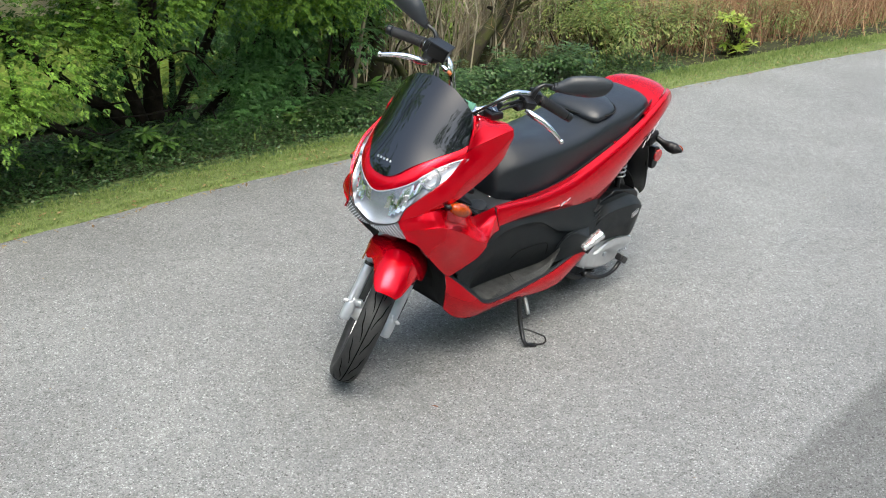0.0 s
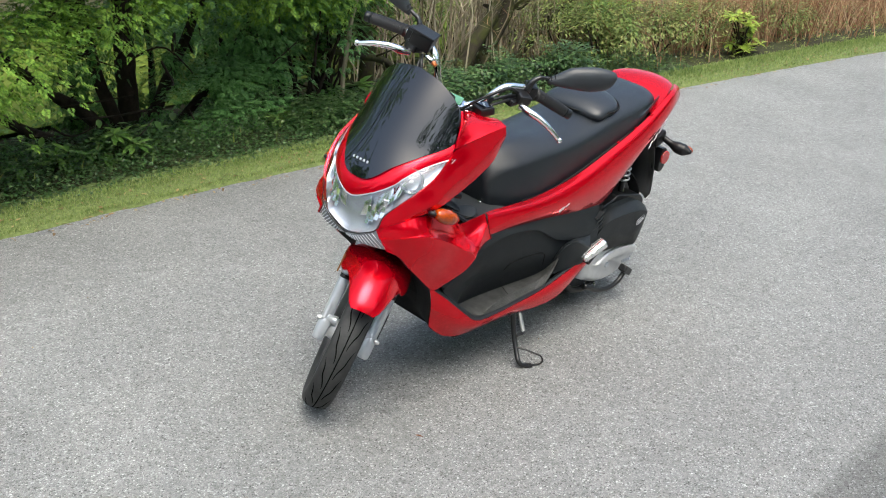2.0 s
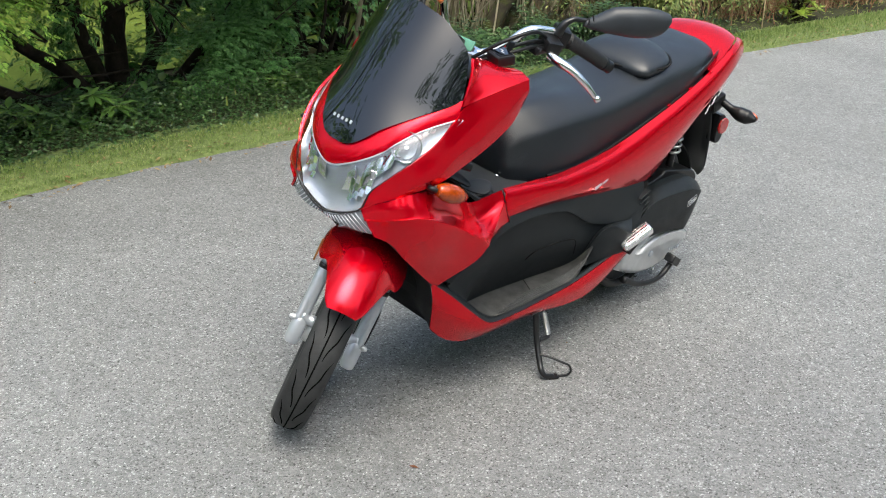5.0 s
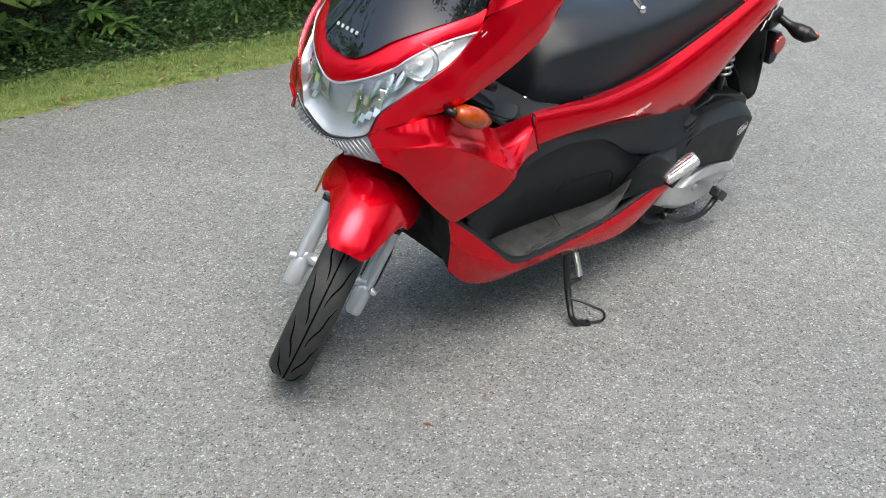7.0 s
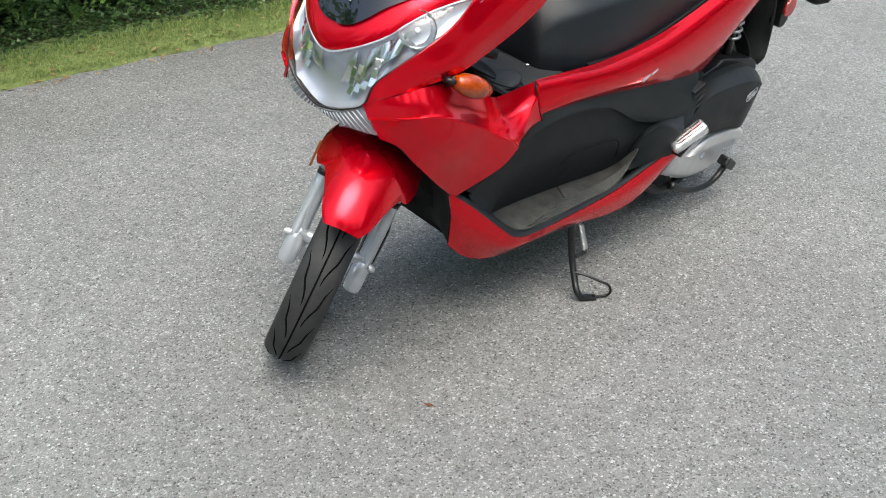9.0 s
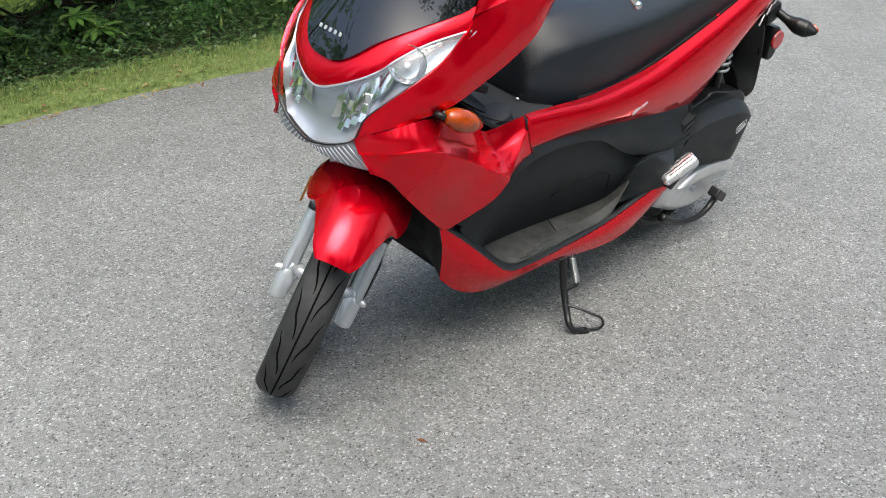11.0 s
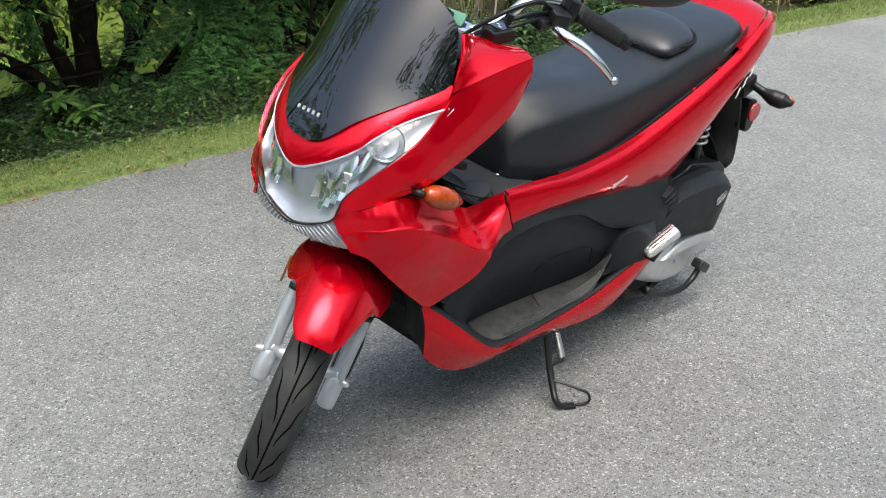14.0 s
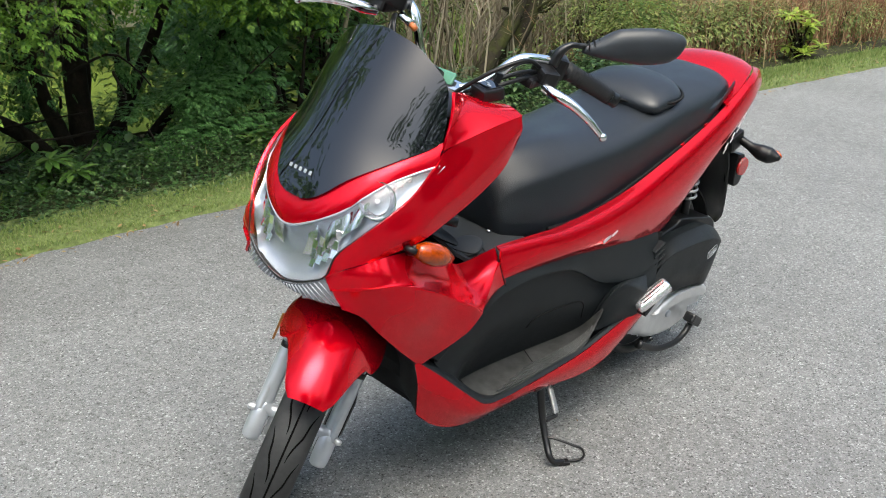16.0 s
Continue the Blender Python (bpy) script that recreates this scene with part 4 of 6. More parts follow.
def front(y, z, off=0.0):
    """The point of the rounded front at (y, z), pushed out by off."""
    k = min(1.0, max(0.0, (0.92 - z) / 0.12))
    k *= k * (3 - 2 * k)
    return (float(np.interp(z, NOSE[:, 0], NOSE[:, 1])) - 8.1 * abs(y) ** 2.5 * (1 - k) - 12 * abs(y) ** 3 * k + off, y, z)


def both(name, bm, mat, parent=None, label="", inside=None, t=0.0):
    """A left part and its mirror image."""
    if t:
        shell(bm, t, inside)
    b = mirrored(bm)
    a = part(name, bm, mat, parent or scooter, label)
    return a, part(name, b, mat, parent or scooter, label)


def sym(half):
    """A curve over both sides from its left half, centre first: (y, z) pairs."""
    return [(-y, z) for y, z in half[:0:-1]] + list(half)


# windscreen
WZ = spline([(0.793, 0.020), (0.80, 0.045), (0.818, 0.070), (0.845, 0.096), (0.878, 0.139), (0.912, 0.180), (0.94, 0.179), (0.967, 0.172), (1.014, 0.155), (1.048, 0.122), (1.075, 0.076), (1.088, 0.012)], 44)
bm = smooth(grid_mesh([[front(u * w, z, 0.012) for u in np.linspace(-1, 1, 41)] for z, w in WZ]))
screen = part("windscreen", shell(bm, 0.005, (0.3, 0, 0.9)), SCREEN, scooter, "glossy black windscreen with dark tree reflections")

# red band under the screen
inner = sym([(0, 0.800), (0.031, 0.803), (0.07, 0.826), (0.098, 0.855), (0.13, 0.878), (0.155, 0.898), (0.183, 0.917)])
midb = sym([(0, 0.768), (0.035, 0.773), (0.081, 0.800), (0.112, 0.827), (0.139, 0.854), (0.164, 0.875), (0.188, 0.897)])
outer = sym([(0, 0.741), (0.037, 0.751), (0.087, 0.777), (0.12, 0.802), (0.143, 0.834), (0.169, 0.862), (0.194, 0.881)])
rows = [spline(c, 61) for c in (inner, midb, outer)]
cols = [spline([r[k] for r in rows], 12) for k in range(61)]
bm = smooth(grid_mesh([[front(*cols[k][j], off=0.003 + 0.005 * math.sin(math.pi * j / 11)) for k in range(61)] for j in range(12)]))
part("front_cowl", shell(bm, 0.006, (0.3, 0, 0.85)), RED, scooter)

# headlight: clear lens over a bright housing
low = sym([(0, 0.622), (0.031, 0.629), (0.071, 0.644), (0.112, 0.666), (0.124, 0.708), (0.151, 0.750), (0.174, 0.788), (0.192, 0.829), (0.194, 0.877)])
top = sym([(0, 0.738), (0.02, 0.741), (0.049, 0.754), (0.086, 0.775), (0.118, 0.800), (0.142, 0.833), (0.161, 0.854), (0.179, 0.868), (0.194, 0.878)])
a, b = spline(low, 81), spline(top, 81)


def lamp_sheet(off, m=18, bulge=0.0):
    return [[front(*(a[k] + (b[k] - a[k]) * j / (m - 1)), off=off + bulge * math.sin(math.pi * j / (m - 1)) * math.sin(math.pi * k / 80)) for k in range(81)] for j in range(m)]


bowl_sheet = [[front(*(a[k] + (b[k] - a[k]) * j / 17), off=-0.010 - 0.030 * math.sin(math.pi * j / 17) ** 0.6 * math.sin(math.pi * k / 80) ** 0.4 - 0.006 * math.sin(k * 0.55) * (0 if 30 < k < 50 else 1)) for k in range(81)] for j in range(18)]
headlight = part("headlight", shell(smooth(grid_mesh(bowl_sheet)), 0.004, (0.3, 0, 0.75)), LAMPBOWL, scooter, "clear twin headlight with bright reflectors")
part("lens", shell(smooth(grid_mesh(lamp_sheet(0.001, bulge=0.007))), 0.0025, (0.3, 0, 0.75)), LENS, headlight).visible_shadow = False
part("lens_rim", tube([front(*p, off=0.001) for p in a[::5]], 0.0019, 6), BLACK, headlight)
part("lens_rim", tube([front(*p, off=0.001) for p in b[::5]], 0.0022, 6), ALLOY, headlight)
for s in (1, -1):
    # bright stepped facets, a fan of ribs and the small round lamp on each side
    for k in range(4):
        for j in range(3):
            y, z = s * (0.066 + 0.0135 * k), 0.676 + 0.010 * k + 0.0185 * j
            f = block(front(y, z, -0.024), (0.003, 0.0128, 0.0180), 0.0008, Matrix.Rotation(radians((2 + 5 * k) * s), 4, "Z") @ Matrix.Rotation(radians(-30 + 9 * j + 4 * (k % 2)), 4, "Y"))
            part("facet", f, MIRRORMETAL, headlight)
    for k in range(7):
        u = k / 6
        rib = [front(s * (0.030 + 0.022 * u + 0.008 * math.sin(3.1 * v)), 0.676 + 0.066 * v + 0.010 * u, -0.034 + 0.004 * u) for v in np.linspace(0, 1, 6)]
        part("fan_rib", tube(rib, 0.0021, 6, 16), MIRRORMETAL, headlight)
    c = Vector(front(s * 0.146, 0.815, -0.016))
    turn = Matrix.Rotation(radians(38 * s), 4, "Z") @ Matrix.Rotation(radians(70), 4, "Y")
    bowl = lathe([(0.004, -0.018), (0.022, -0.011), (0.034, 0.006), (0.036, 0.006), (0.024, -0.014), (0.004, -0.022)], 36, axis="z")
    bmesh.ops.transform(bowl, matrix=Matrix.Translation(c) @ turn, verts=bowl.verts)
    part("reflector_bowl", bowl, CRINKLE, headlight)
    part("bulb", ball(c + Vector((0.002, 0.002 * s, 0)), (0.006, 0.005, 0.005)), FROST, headlight)
    for k in range(3):
        y, z = s * (0.156 + 0.006 * k), 0.836 + 0.008 * k
        part("facet", block(front(y, z, -0.014), (0.003, 0.012, 0.012), 0.002, Matrix.Rotation(radians((30 + 14 * k) * s), 4, "Z")), MIRRORMETAL, headlight)
    # chrome web between the lamps
    w = smooth(grid_mesh([[front(s * (0.084 + 0.052 * u), 0.730 + 0.06 * u + (0.028 - 0.006 * u) * v, -0.022 + 0.004 * math.sin(9 * u)) for u in np.linspace(0, 1, 12)] for v in np.linspace(-1, 1, 6)]))
    part("chrome_web", shell(w, 0.002, (0.3, 0, 0.7)), MIRRORMETAL, headlight)

# ribbed position light under the headlight
for s in (1, -1):
    up = spline([(0.004, 0.617), (0.031, 0.623), (0.069, 0.638), (0.112, 0.662)], 25)
    dn = spline([(0.004, 0.612), (0.042, 0.608), (0.106, 0.610), (0.153, 0.610)], 25)
    bm = smooth(grid_mesh([[front(s * (up[k] + (dn[k] - up[k]) * j / 5)[0], (up[k] + (dn[k] - up[k]) * j / 5)[1], -0.001) for k in range(25)] for j in range(6)]))
    pl = part("position_light", shell(bm, 0.004, (0.3, 0, 0.65)), CLEARRIB, scooter, "ribbed clear position light")
    for k in range(2, 24, 2):
        p0, p1 = front(s * up[k][0], up[k][1] - 0.002, -0.0002), front(s * dn[k][0], dn[k][1] + 0.002, -0.0002)
        part("rib", tube([p0, p1], 0.0016, 6, 2), ALLOY, pl)

# red side cowls, from the crest beside the screen down to the nose
crest = [(0.274, 0.222, 0.952), (0.355, 0.210, 0.934), (0.440, 0.190, 0.905), (0.472, 0.194, 0.878), (0.530, 0.198, 0.832), (0.582, 0.181, 0.791), (0.623, 0.155, 0.751), (0.648, 0.124, 0.708), (0.656, 0.111, 0.667)]
mid = [(0.268, 0.224, 0.925), (0.325, 0.222, 0.890), (0.390, 0.216, 0.850), (0.433, 0.213, 0.820), (0.491, 0.214, 0.793), (0.550, 0.207, 0.764), (0.595, 0.180, 0.730), (0.635, 0.149, 0.699), (0.651, 0.118, 0.667)]
edge = [(0.262, 0.214, 0.898), (0.300, 0.218, 0.848), (0.345, 0.214, 0.812), (0.390, 0.210, 0.785), (0.446, 0.209, 0.761), (0.510, 0.212, 0.743), (0.569, 0.199, 0.724), (0.621, 0.168, 0.703), (0.647, 0.128, 0.671)]
edge[6:9] = [(0.562, 0.187, 0.719), (0.621, 0.165, 0.704), (0.655, 0.109, 0.669)]
both("side_cowl", loft([crest, mid, edge], 48, 16), RED, inside=(0.4, 0, 0.8), t=0.006)
# red dash shoulders between screen and crest
sh0 = [(0.452, 0.190, 0.905), (0.350, 0.211, 0.937), (0.272, 0.222, 0.953)]
sh1 = [(0.443, 0.189, 0.932), (0.340, 0.180, 0.958), (0.262, 0.182, 0.958)]
sh2 = [(0.420, 0.176, 0.968), (0.328, 0.140, 0.968), (0.254, 0.132, 0.950)]
sh3 = [(0.402, 0.158, 1.000), (0.322, 0.108, 0.972), (0.250, 0.095, 0.942)]
both("dash_shoulder", loft([sh0, sh1, sh2, sh3], 20, 16), RED, inside=(0.33, 0.12, 0.8), t=0.006)
# back of the front cowl, towards the rider
bk0 = [(0.274, 0.220, 0.950), (0.262, 0.212, 0.898), (0.300, 0.214, 0.848), (0.345, 0.210, 0.812), (0.390, 0.206, 0.785), (0.440, 0.198, 0.757)]
bk1 = [(0.262, 0.12, 0.935), (0.285, 0.12, 0.885), (0.330, 0.12, 0.835), (0.375, 0.12, 0.795), (0.41, 0.12, 0.77), (0.45, 0.12, 0.74)]
both("inner_cowl", loft([bk0, bk1], 24, 6), RED, inside=(0.45, 0.1, 0.9), t=0.005)
bk2 = [(x + 0.01, -y, z) for x, y, z in bk1]
part("leg_shield", shell(loft([bk1, [(x + 0.03, 0, z) for x, y, z in bk1], bk2], 16, 12), 0.006, (0.6, 0, 0.85)), BLACK, scooter)
# front column closing the leg shield down to the tunnel
prof = [(0.45, 0.745), (0.40, 0.70), (0.345, 0.665), (0.30, 0.64)]
part("front_column", shell(smooth(grid_mesh([[(x - 0.02 * math.cos(u), 0.125 * math.sin(u), z + 0.012 * math.cos(u)) for u in np.linspace(-1.57, 1.57, 15)] for x, z in spline(prof, 12)])), 0.006, (0.5, 0, 0.6)), BLACK, scooter)

# wings of the leg shield
wtop = [(0.655, 0.110, 0.669), (0.622, 0.166, 0.703), (0.562, 0.189, 0.718), (0.475, 0.181, 0.700), (0.400, 0.166, 0.660), (0.330, 0.160, 0.622), (0.225, 0.168, 0.604)]
wmid = [(0.654, 0.118, 0.658), (0.620, 0.180, 0.687), (0.561, 0.209, 0.694), (0.474, 0.206, 0.663), (0.395, 0.198, 0.620), (0.335, 0.196, 0.590), (0.250, 0.190, 0.570)]
crease = [(0.651, 0.126, 0.647), (0.616, 0.190, 0.665), (0.558, 0.224, 0.668), (0.480, 0.232, 0.633), (0.411, 0.231, 0.594), (0.360, 0.237, 0.566), (0.326, 0.236, 0.536)]
wm = [(0.647, 0.137, 0.630), (0.601, 0.183, 0.622), (0.556, 0.210, 0.605), (0.498, 0.218, 0.569), (0.434, 0.216, 0.531), (0.388, 0.220, 0.508), (0.358, 0.224, 0.492)]
wlow = [(0.639, 0.152, 0.610), (0.598, 0.166, 0.584), (0.568, 0.176, 0.548), (0.535, 0.181, 0.514), (0.501, 0.182, 0.480), (0.467, 0.180, 0.449), (0.438, 0.179, 0.423)]
both("body_link", loft([[(0.217, 0.180, 0.606), (0.285, 0.208, 0.560), (0.327, 0.234, 0.537)], [(0.212, 0.1885, 0.576), (0.275, 0.205, 0.532), (0.320, 0.216, 0.505)], [(0.203, 0.194, 0.546), (0.240, 0.191, 0.528), (0.300, 0.194, 0.492)]], 16, 8), RED, inside=(0.25, 0, 0.5), t=0.004)
wtop[5:] = [(0.326, 0.156, 0.618), (0.218, 0.160, 0.627)]
wmid[5:] = [(0.310, 0.177, 0.573), (0.225, 0.179, 0.600)]
near_up = [tuple(np.array(p) * 0.14 + np.array(q) * 0.86 - (0.0, 0.0015, 0.003)) for p, q in zip(wmid, crease)]
near_dn = [tuple(np.array(p) * 0.12 + np.array(q) * 0.88 + (0.0, 0.001, 0.0)) for p, q in zip(wm, crease)]
wmid = [(x - 0.006 * k, y - 0.008 * k, z - 0.012 * k) for (x, y, z), k in zip(wmid, (0, 0, 0.3, 0.8, 0.8, 0, 0))]
both("leg_wing", loft([wtop, wmid, near_up, crease, near_dn, wm, wlow], 56, 44), RED, inside=(0.4, 0, 0.58), t=0.005)

# black front liner and belly
edge_l = [(0.625, 0.149, 0.612), (0.565, 0.172, 0.546), (0.498, 0.178, 0.478), (0.452, 0.177, 0.430), (0.430, 0.172, 0.372), (0.396, 0.147, 0.268), (0.350, 0.156, 0.224)]
mid_l = [(0.560, 0, 0.640), (0.470, 0, 0.560), (0.400, 0, 0.480), (0.365, 0, 0.420), (0.345, 0, 0.350), (0.325, 0, 0.265), (0.300, 0, 0.212)]
q_l = [((a0 + 2 * b0) / 3, y0 * 0.72, (a1 + 2 * b1) / 3) for (a0, _, a1), (b0, y0, b1) in zip(mid_l, edge_l)]
part("wheel_liner", shell(loft([edge_l, q_l, mid_l, [(x, -y, z) for x, y, z in q_l], [(x, -y, z) for x, y, z in edge_l]], 30, 30), 0.004, (0.0, 0, 0.5)), MATTE, scooter)
part("belly", block((-0.03, 0, 0.222), (0.66, 0.36, 0.070), 0.03), MATTE, scooter)
part("frame_core", block((0.02, 0, 0.42), (0.66, 0.20, 0.30), 0.05), MATTE, scooter)

# lower red skirts
up = [(0.455, 0.178, 0.442), (0.385, 0.196, 0.385), (0.318, 0.212, 0.325), (0.258, 0.223, 0.277), (0.200, 0.228, 0.266), (0.060, 0.228, 0.268), (-0.100, 0.229, 0.280), (-0.230, 0.232, 0.312), (-0.330, 0.240, 0.347), (-0.405, 0.246, 0.375)]
mdl = [(0.432, 0.174, 0.375), (0.380, 0.190, 0.325), (0.322, 0.203, 0.277), (0.262, 0.213, 0.245), (0.200, 0.222, 0.244), (0.060, 0.226, 0.246), (-0.100, 0.232, 0.252), (-0.225, 0.236, 0.276), (-0.325, 0.238, 0.312), (-0.400, 0.240, 0.352)]
dn = [(0.398, 0.150, 0.268), (0.352, 0.160, 0.226), (0.305, 0.172, 0.206), (0.255, 0.186, 0.205), (0.200, 0.200, 0.214), (0.060, 0.212, 0.222), (-0.100, 0.222, 0.208), (-0.205, 0.224, 0.214), (-0.300, 0.226, 0.262), (-0.385, 0.232, 0.328)]
both("lower_skirt", loft([up, mdl, dn], 64, 14), RED, inside=(0.0, 0, 0.3), t=0.005)
# black trim that edges the foot boards
both("foot_trim", loft([[(x + 0.003, y - 0.001, z + 0.002) for x, y, z in up], [(x - 0.004, y - 0.009, z + 0.007) for x, y, z in up], [(x - 0.022, y - 0.022, z + 0.002) for x, y, z in up]], 64, 6), GREY, inside=(0, 0.15, 0.1), t=0.005)

# foot boards: dusty rubber mats with raised ribs
mo = [(0.246, 0.213, 0.272), (0.200, 0.219, 0.268), (0.060, 0.219, 0.270), (-0.050, 0.219, 0.276), (-0.111, 0.219, 0.295), (-0.160, 0.214, 0.319)]
mi = [(0.222, 0.112, 0.272), (0.150, 0.114, 0.270), (0.007, 0.121, 0.270), (-0.100, 0.138, 0.276), (-0.172, 0.170, 0.310), (-0.184, 0.208, 0.368)]
for s in (1, -1):
    bm = loft([[(x, y * s, z) for x, y, z in mo], [(x, y * s, z) for x, y, z in mi]], 40, 10)
    mat_ob = part("foot_mat", shell(bm, 0.006, (0, 0.17 * s, 0)), MAT, scooter, "dusty grey ribbed rubber foot mat")
    o40, i40 = spline(mo, 60), spline(mi, 60)
    for k in range(7):
        u = 0.05 + 0.068 * k
        line = (o40 * (1 - u) + i40 * u) * (1, s, 1) + (0, 0, 0.0012)
        part("rib", tube([tuple(p) for p in line[(4 + 3 * k):58:3]], 0.0024, 6, 40), MAT, mat_ob)
    cross = [tuple((o40[26] * (1 - u) + i40[26] * u) * (1, s, 1) + (0, 0, 0.0008)) for u in np.linspace(0.45, 1, 6)]
    part("mat_seam", tube(cross, 0.0013, 6, 12), MATTE, mat_ob)

# grey tunnel panels
gt = [(0.412, 0.186, 0.436), (0.345, 0.190, 0.492), (0.283, 0.189, 0.533), (0.205, 0.185, 0.567), (0.100, 0.188, 0.560), (-0.035, 0.191, 0.549), (-0.196, 0.193, 0.534), (-0.320, 0.189, 0.519), (-0.425, 0.183, 0.505)]
gm = [(0.372, 0.180, 0.390), (0.310, 0.176, 0.395), (0.250, 0.172, 0.405), (0.190, 0.170, 0.415), (0.090, 0.172, 0.420), (-0.040, 0.178, 0.405), (-0.190, 0.194, 0.375), (-0.310, 0.224, 0.380), (-0.405, 0.216, 0.392)]
gh = [(0.392, 0.188, 0.420), (0.335, 0.194, 0.468), (0.275, 0.198, 0.506), (0.208, 0.199, 0.530), (0.110, 0.199, 0.537), (-0.030, 0.200, 0.516), (-0.170, 0.202, 0.442), (-0.300, 0.214, 0.420), (-0.415, 0.208, 0.430)]
gl = [(x - 0.002, y - d, z - 0.008) for (x, y, z), d in zip(gh, (0.008, 0.012, 0.013, 0.013, 0.013, 0.013, 0.009, 0.0, 0.0))]
gb = [(0.330, 0.190, 0.342), (0.285, 0.160, 0.310), (0.240, 0.126, 0.280), (0.160, 0.114, 0.268), (0.020, 0.120, 0.266), (-0.090, 0.134, 0.270), (-0.190, 0.176, 0.300), (-0.290, 0.222, 0.335), (-0.390, 0.232, 0.362)]
gu = [(x + 0.0005, y + 0.0012, z + 0.003) for x, y, z in gh]
bm = loft([gt, gu, gh, gl, gm, gb], 72, 34)
panel_tree = BVHTree.FromBMesh(bm)
panel = both("tunnel_panel", bm, GREY, inside=(0, 0, 0.4), t=0.005)


def on_panel(x, z, lift=0.0005):
    hit = panel_tree.ray_cast(Vector((x, 0.6, z)), Vector((0, -1, 0)))
    return (x, (hit[0].y if hit[0] else 0.19) + lift, z)


# service lid: a shallow raised plate inside a rounded seam
lid = [(0.055, 0.372), (0.034, 0.396), (-0.040, 0.404), (-0.104, 0.402), (-0.128, 0.389), (-0.139, 0.360), (-0.150, 0.331)]
ls = spline(lid, 30)
lid_low = spline([(0.055, 0.372), (0.00, 0.354), (-0.07, 0.342), (-0.150, 0.331)], 30)
bm = smooth(grid_mesh([[on_panel(*(ls[k] + (lid_low[k] - ls[k]) * v), lift=0.0012) for k in range(30)] for v in np.linspace(0.03, 1, 8)]))
part("service_lid", shell(bm, 0.003, (0, 0, 0.4)), GREY, scooter)
part("lid_seam", tube([on_panel(*p) for p in ls[::2]], 0.0021, 6, 50), MATTE, scooter)
for k in range(4):
    part("vent_slat", block((-0.408 - 0.006 * k, 0.196, 0.472 - 0.018 * k), (0.045, 0.028, 0.006), 0.002, Matrix.Rotation(radians(25), 4, "Y")), GREY, scooter)
part("vent_pocket", block((-0.425, 0.165, 0.44), (0.08, 0.03, 0.11), 0.01), MATTE, scooter)

# the panel swells out to carry the pillion peg
mount = [[(-0.186, 0.180, 0.328), (-0.197, 0.188, 0.367), (-0.222, 0.196, 0.405), (-0.284, 0.204, 0.419), (-0.358, 0.212, 0.413)],
         [(-0.184, 0.190, 0.337), (-0.181, 0.205, 0.374), (-0.192, 0.222, 0.415), (-0.234, 0.236, 0.432), (-0.314, 0.250, 0.395)],
         [(-0.190, 0.193, 0.330), (-0.187, 0.210, 0.365), (-0.203, 0.228, 0.400), (-0.245, 0.240, 0.411), (-0.312, 0.253, 0.380)],
         [(-0.186, 0.200, 0.318), (-0.198, 0.218, 0.339), (-0.223, 0.232, 0.360), (-0.269, 0.242, 0.363), (-0.311, 0.252, 0.361)],
         [(-0.179, 0.205, 0.303), (-0.213, 0.220, 0.315), (-0.251, 0.230, 0.320), (-0.293, 0.238, 0.325), (-0.326, 0.244, 0.335)]]
both("peg_mount", loft(mount, 24, 18), GREY, inside=(-0.22, 0.1, 0.38), t=0.004)

# pillion foot peg, folded
PEG = Matrix.Translation((-0.322, 0.262, 0.383)) @ Matrix.Rotation(radians(36), 4, "Y") @ Matrix.Rotation(radians(-16), 4, "Z")
bm = block((0, 0, 0), (0.104, 0.038, 0.030), 0.011)
for v in bm.verts:
    v.co.z *= 1 + 3.0 * v.co.x * -1
bmesh.ops.transform(bm, matrix=PEG, verts=bm.verts)
pegs = both("foot_peg", smooth(bm), POLISHED, label="chrome folding foot peg")
for k in range(3):
    g = tube([PEG @ Vector((-0.042, 0.009 - 0.009 * k, 0.0172)), PEG @ Vector((0.034, 0.009 - 0.009 * k, 0.0136))], 0.0016, 6, 8)
    part("peg_groove", g, BLACK, pegs[0])
part("peg_rubber", block((-0.335, 0.252, 0.358), (0.085, 0.030, 0.014), 0.005, Matrix.Rotation(radians(36), 4, "Y")), BLACK, scooter)

# red rear body sides
rt = [(0.215, 0.160, 0.630), (0.10, 0.166, 0.628), (-0.02, 0.166, 0.624), (-0.23, 0.168, 0.648), (-0.46, 0.166, 0.712), (-0.62, 0.158, 0.762), (-0.74, 0.147, 0.806), (-0.86, 0.126, 0.848), (-0.945, 0.085, 0.848)]
rm = [(0.222, 0.178, 0.604), (0.10, 0.190, 0.598), (-0.02, 0.197, 0.592), (-0.23, 0.202, 0.600), (-0.46, 0.196, 0.632), (-0.62, 0.184, 0.690), (-0.74, 0.170, 0.738), (-0.86, 0.146, 0.786), (-0.955, 0.110, 0.806)]
rb = [(0.205, 0.193, 0.545), (0.10, 0.196, 0.553), (-0.02, 0.198, 0.547), (-0.23, 0.199, 0.521), (-0.43, 0.188, 0.500), (-0.57, 0.176, 0.570), (-0.68, 0.164, 0.640), (-0.80, 0.146, 0.702), (-0.935, 0.118, 0.756)]
rm = [(x, y + 0.006, z + 0.004) for x, y, z in rm]
rb = [(x, y - 0.008, z) for x, y, z in rb]
lip = [(x0 * 0.7 + x1 * 0.3, y0 * 0.34 + y1 * 0.66, z0 * 0.82 + z1 * 0.18) for (x0, y0, z0), (x1, y1, z1) in zip(rt, rm)]
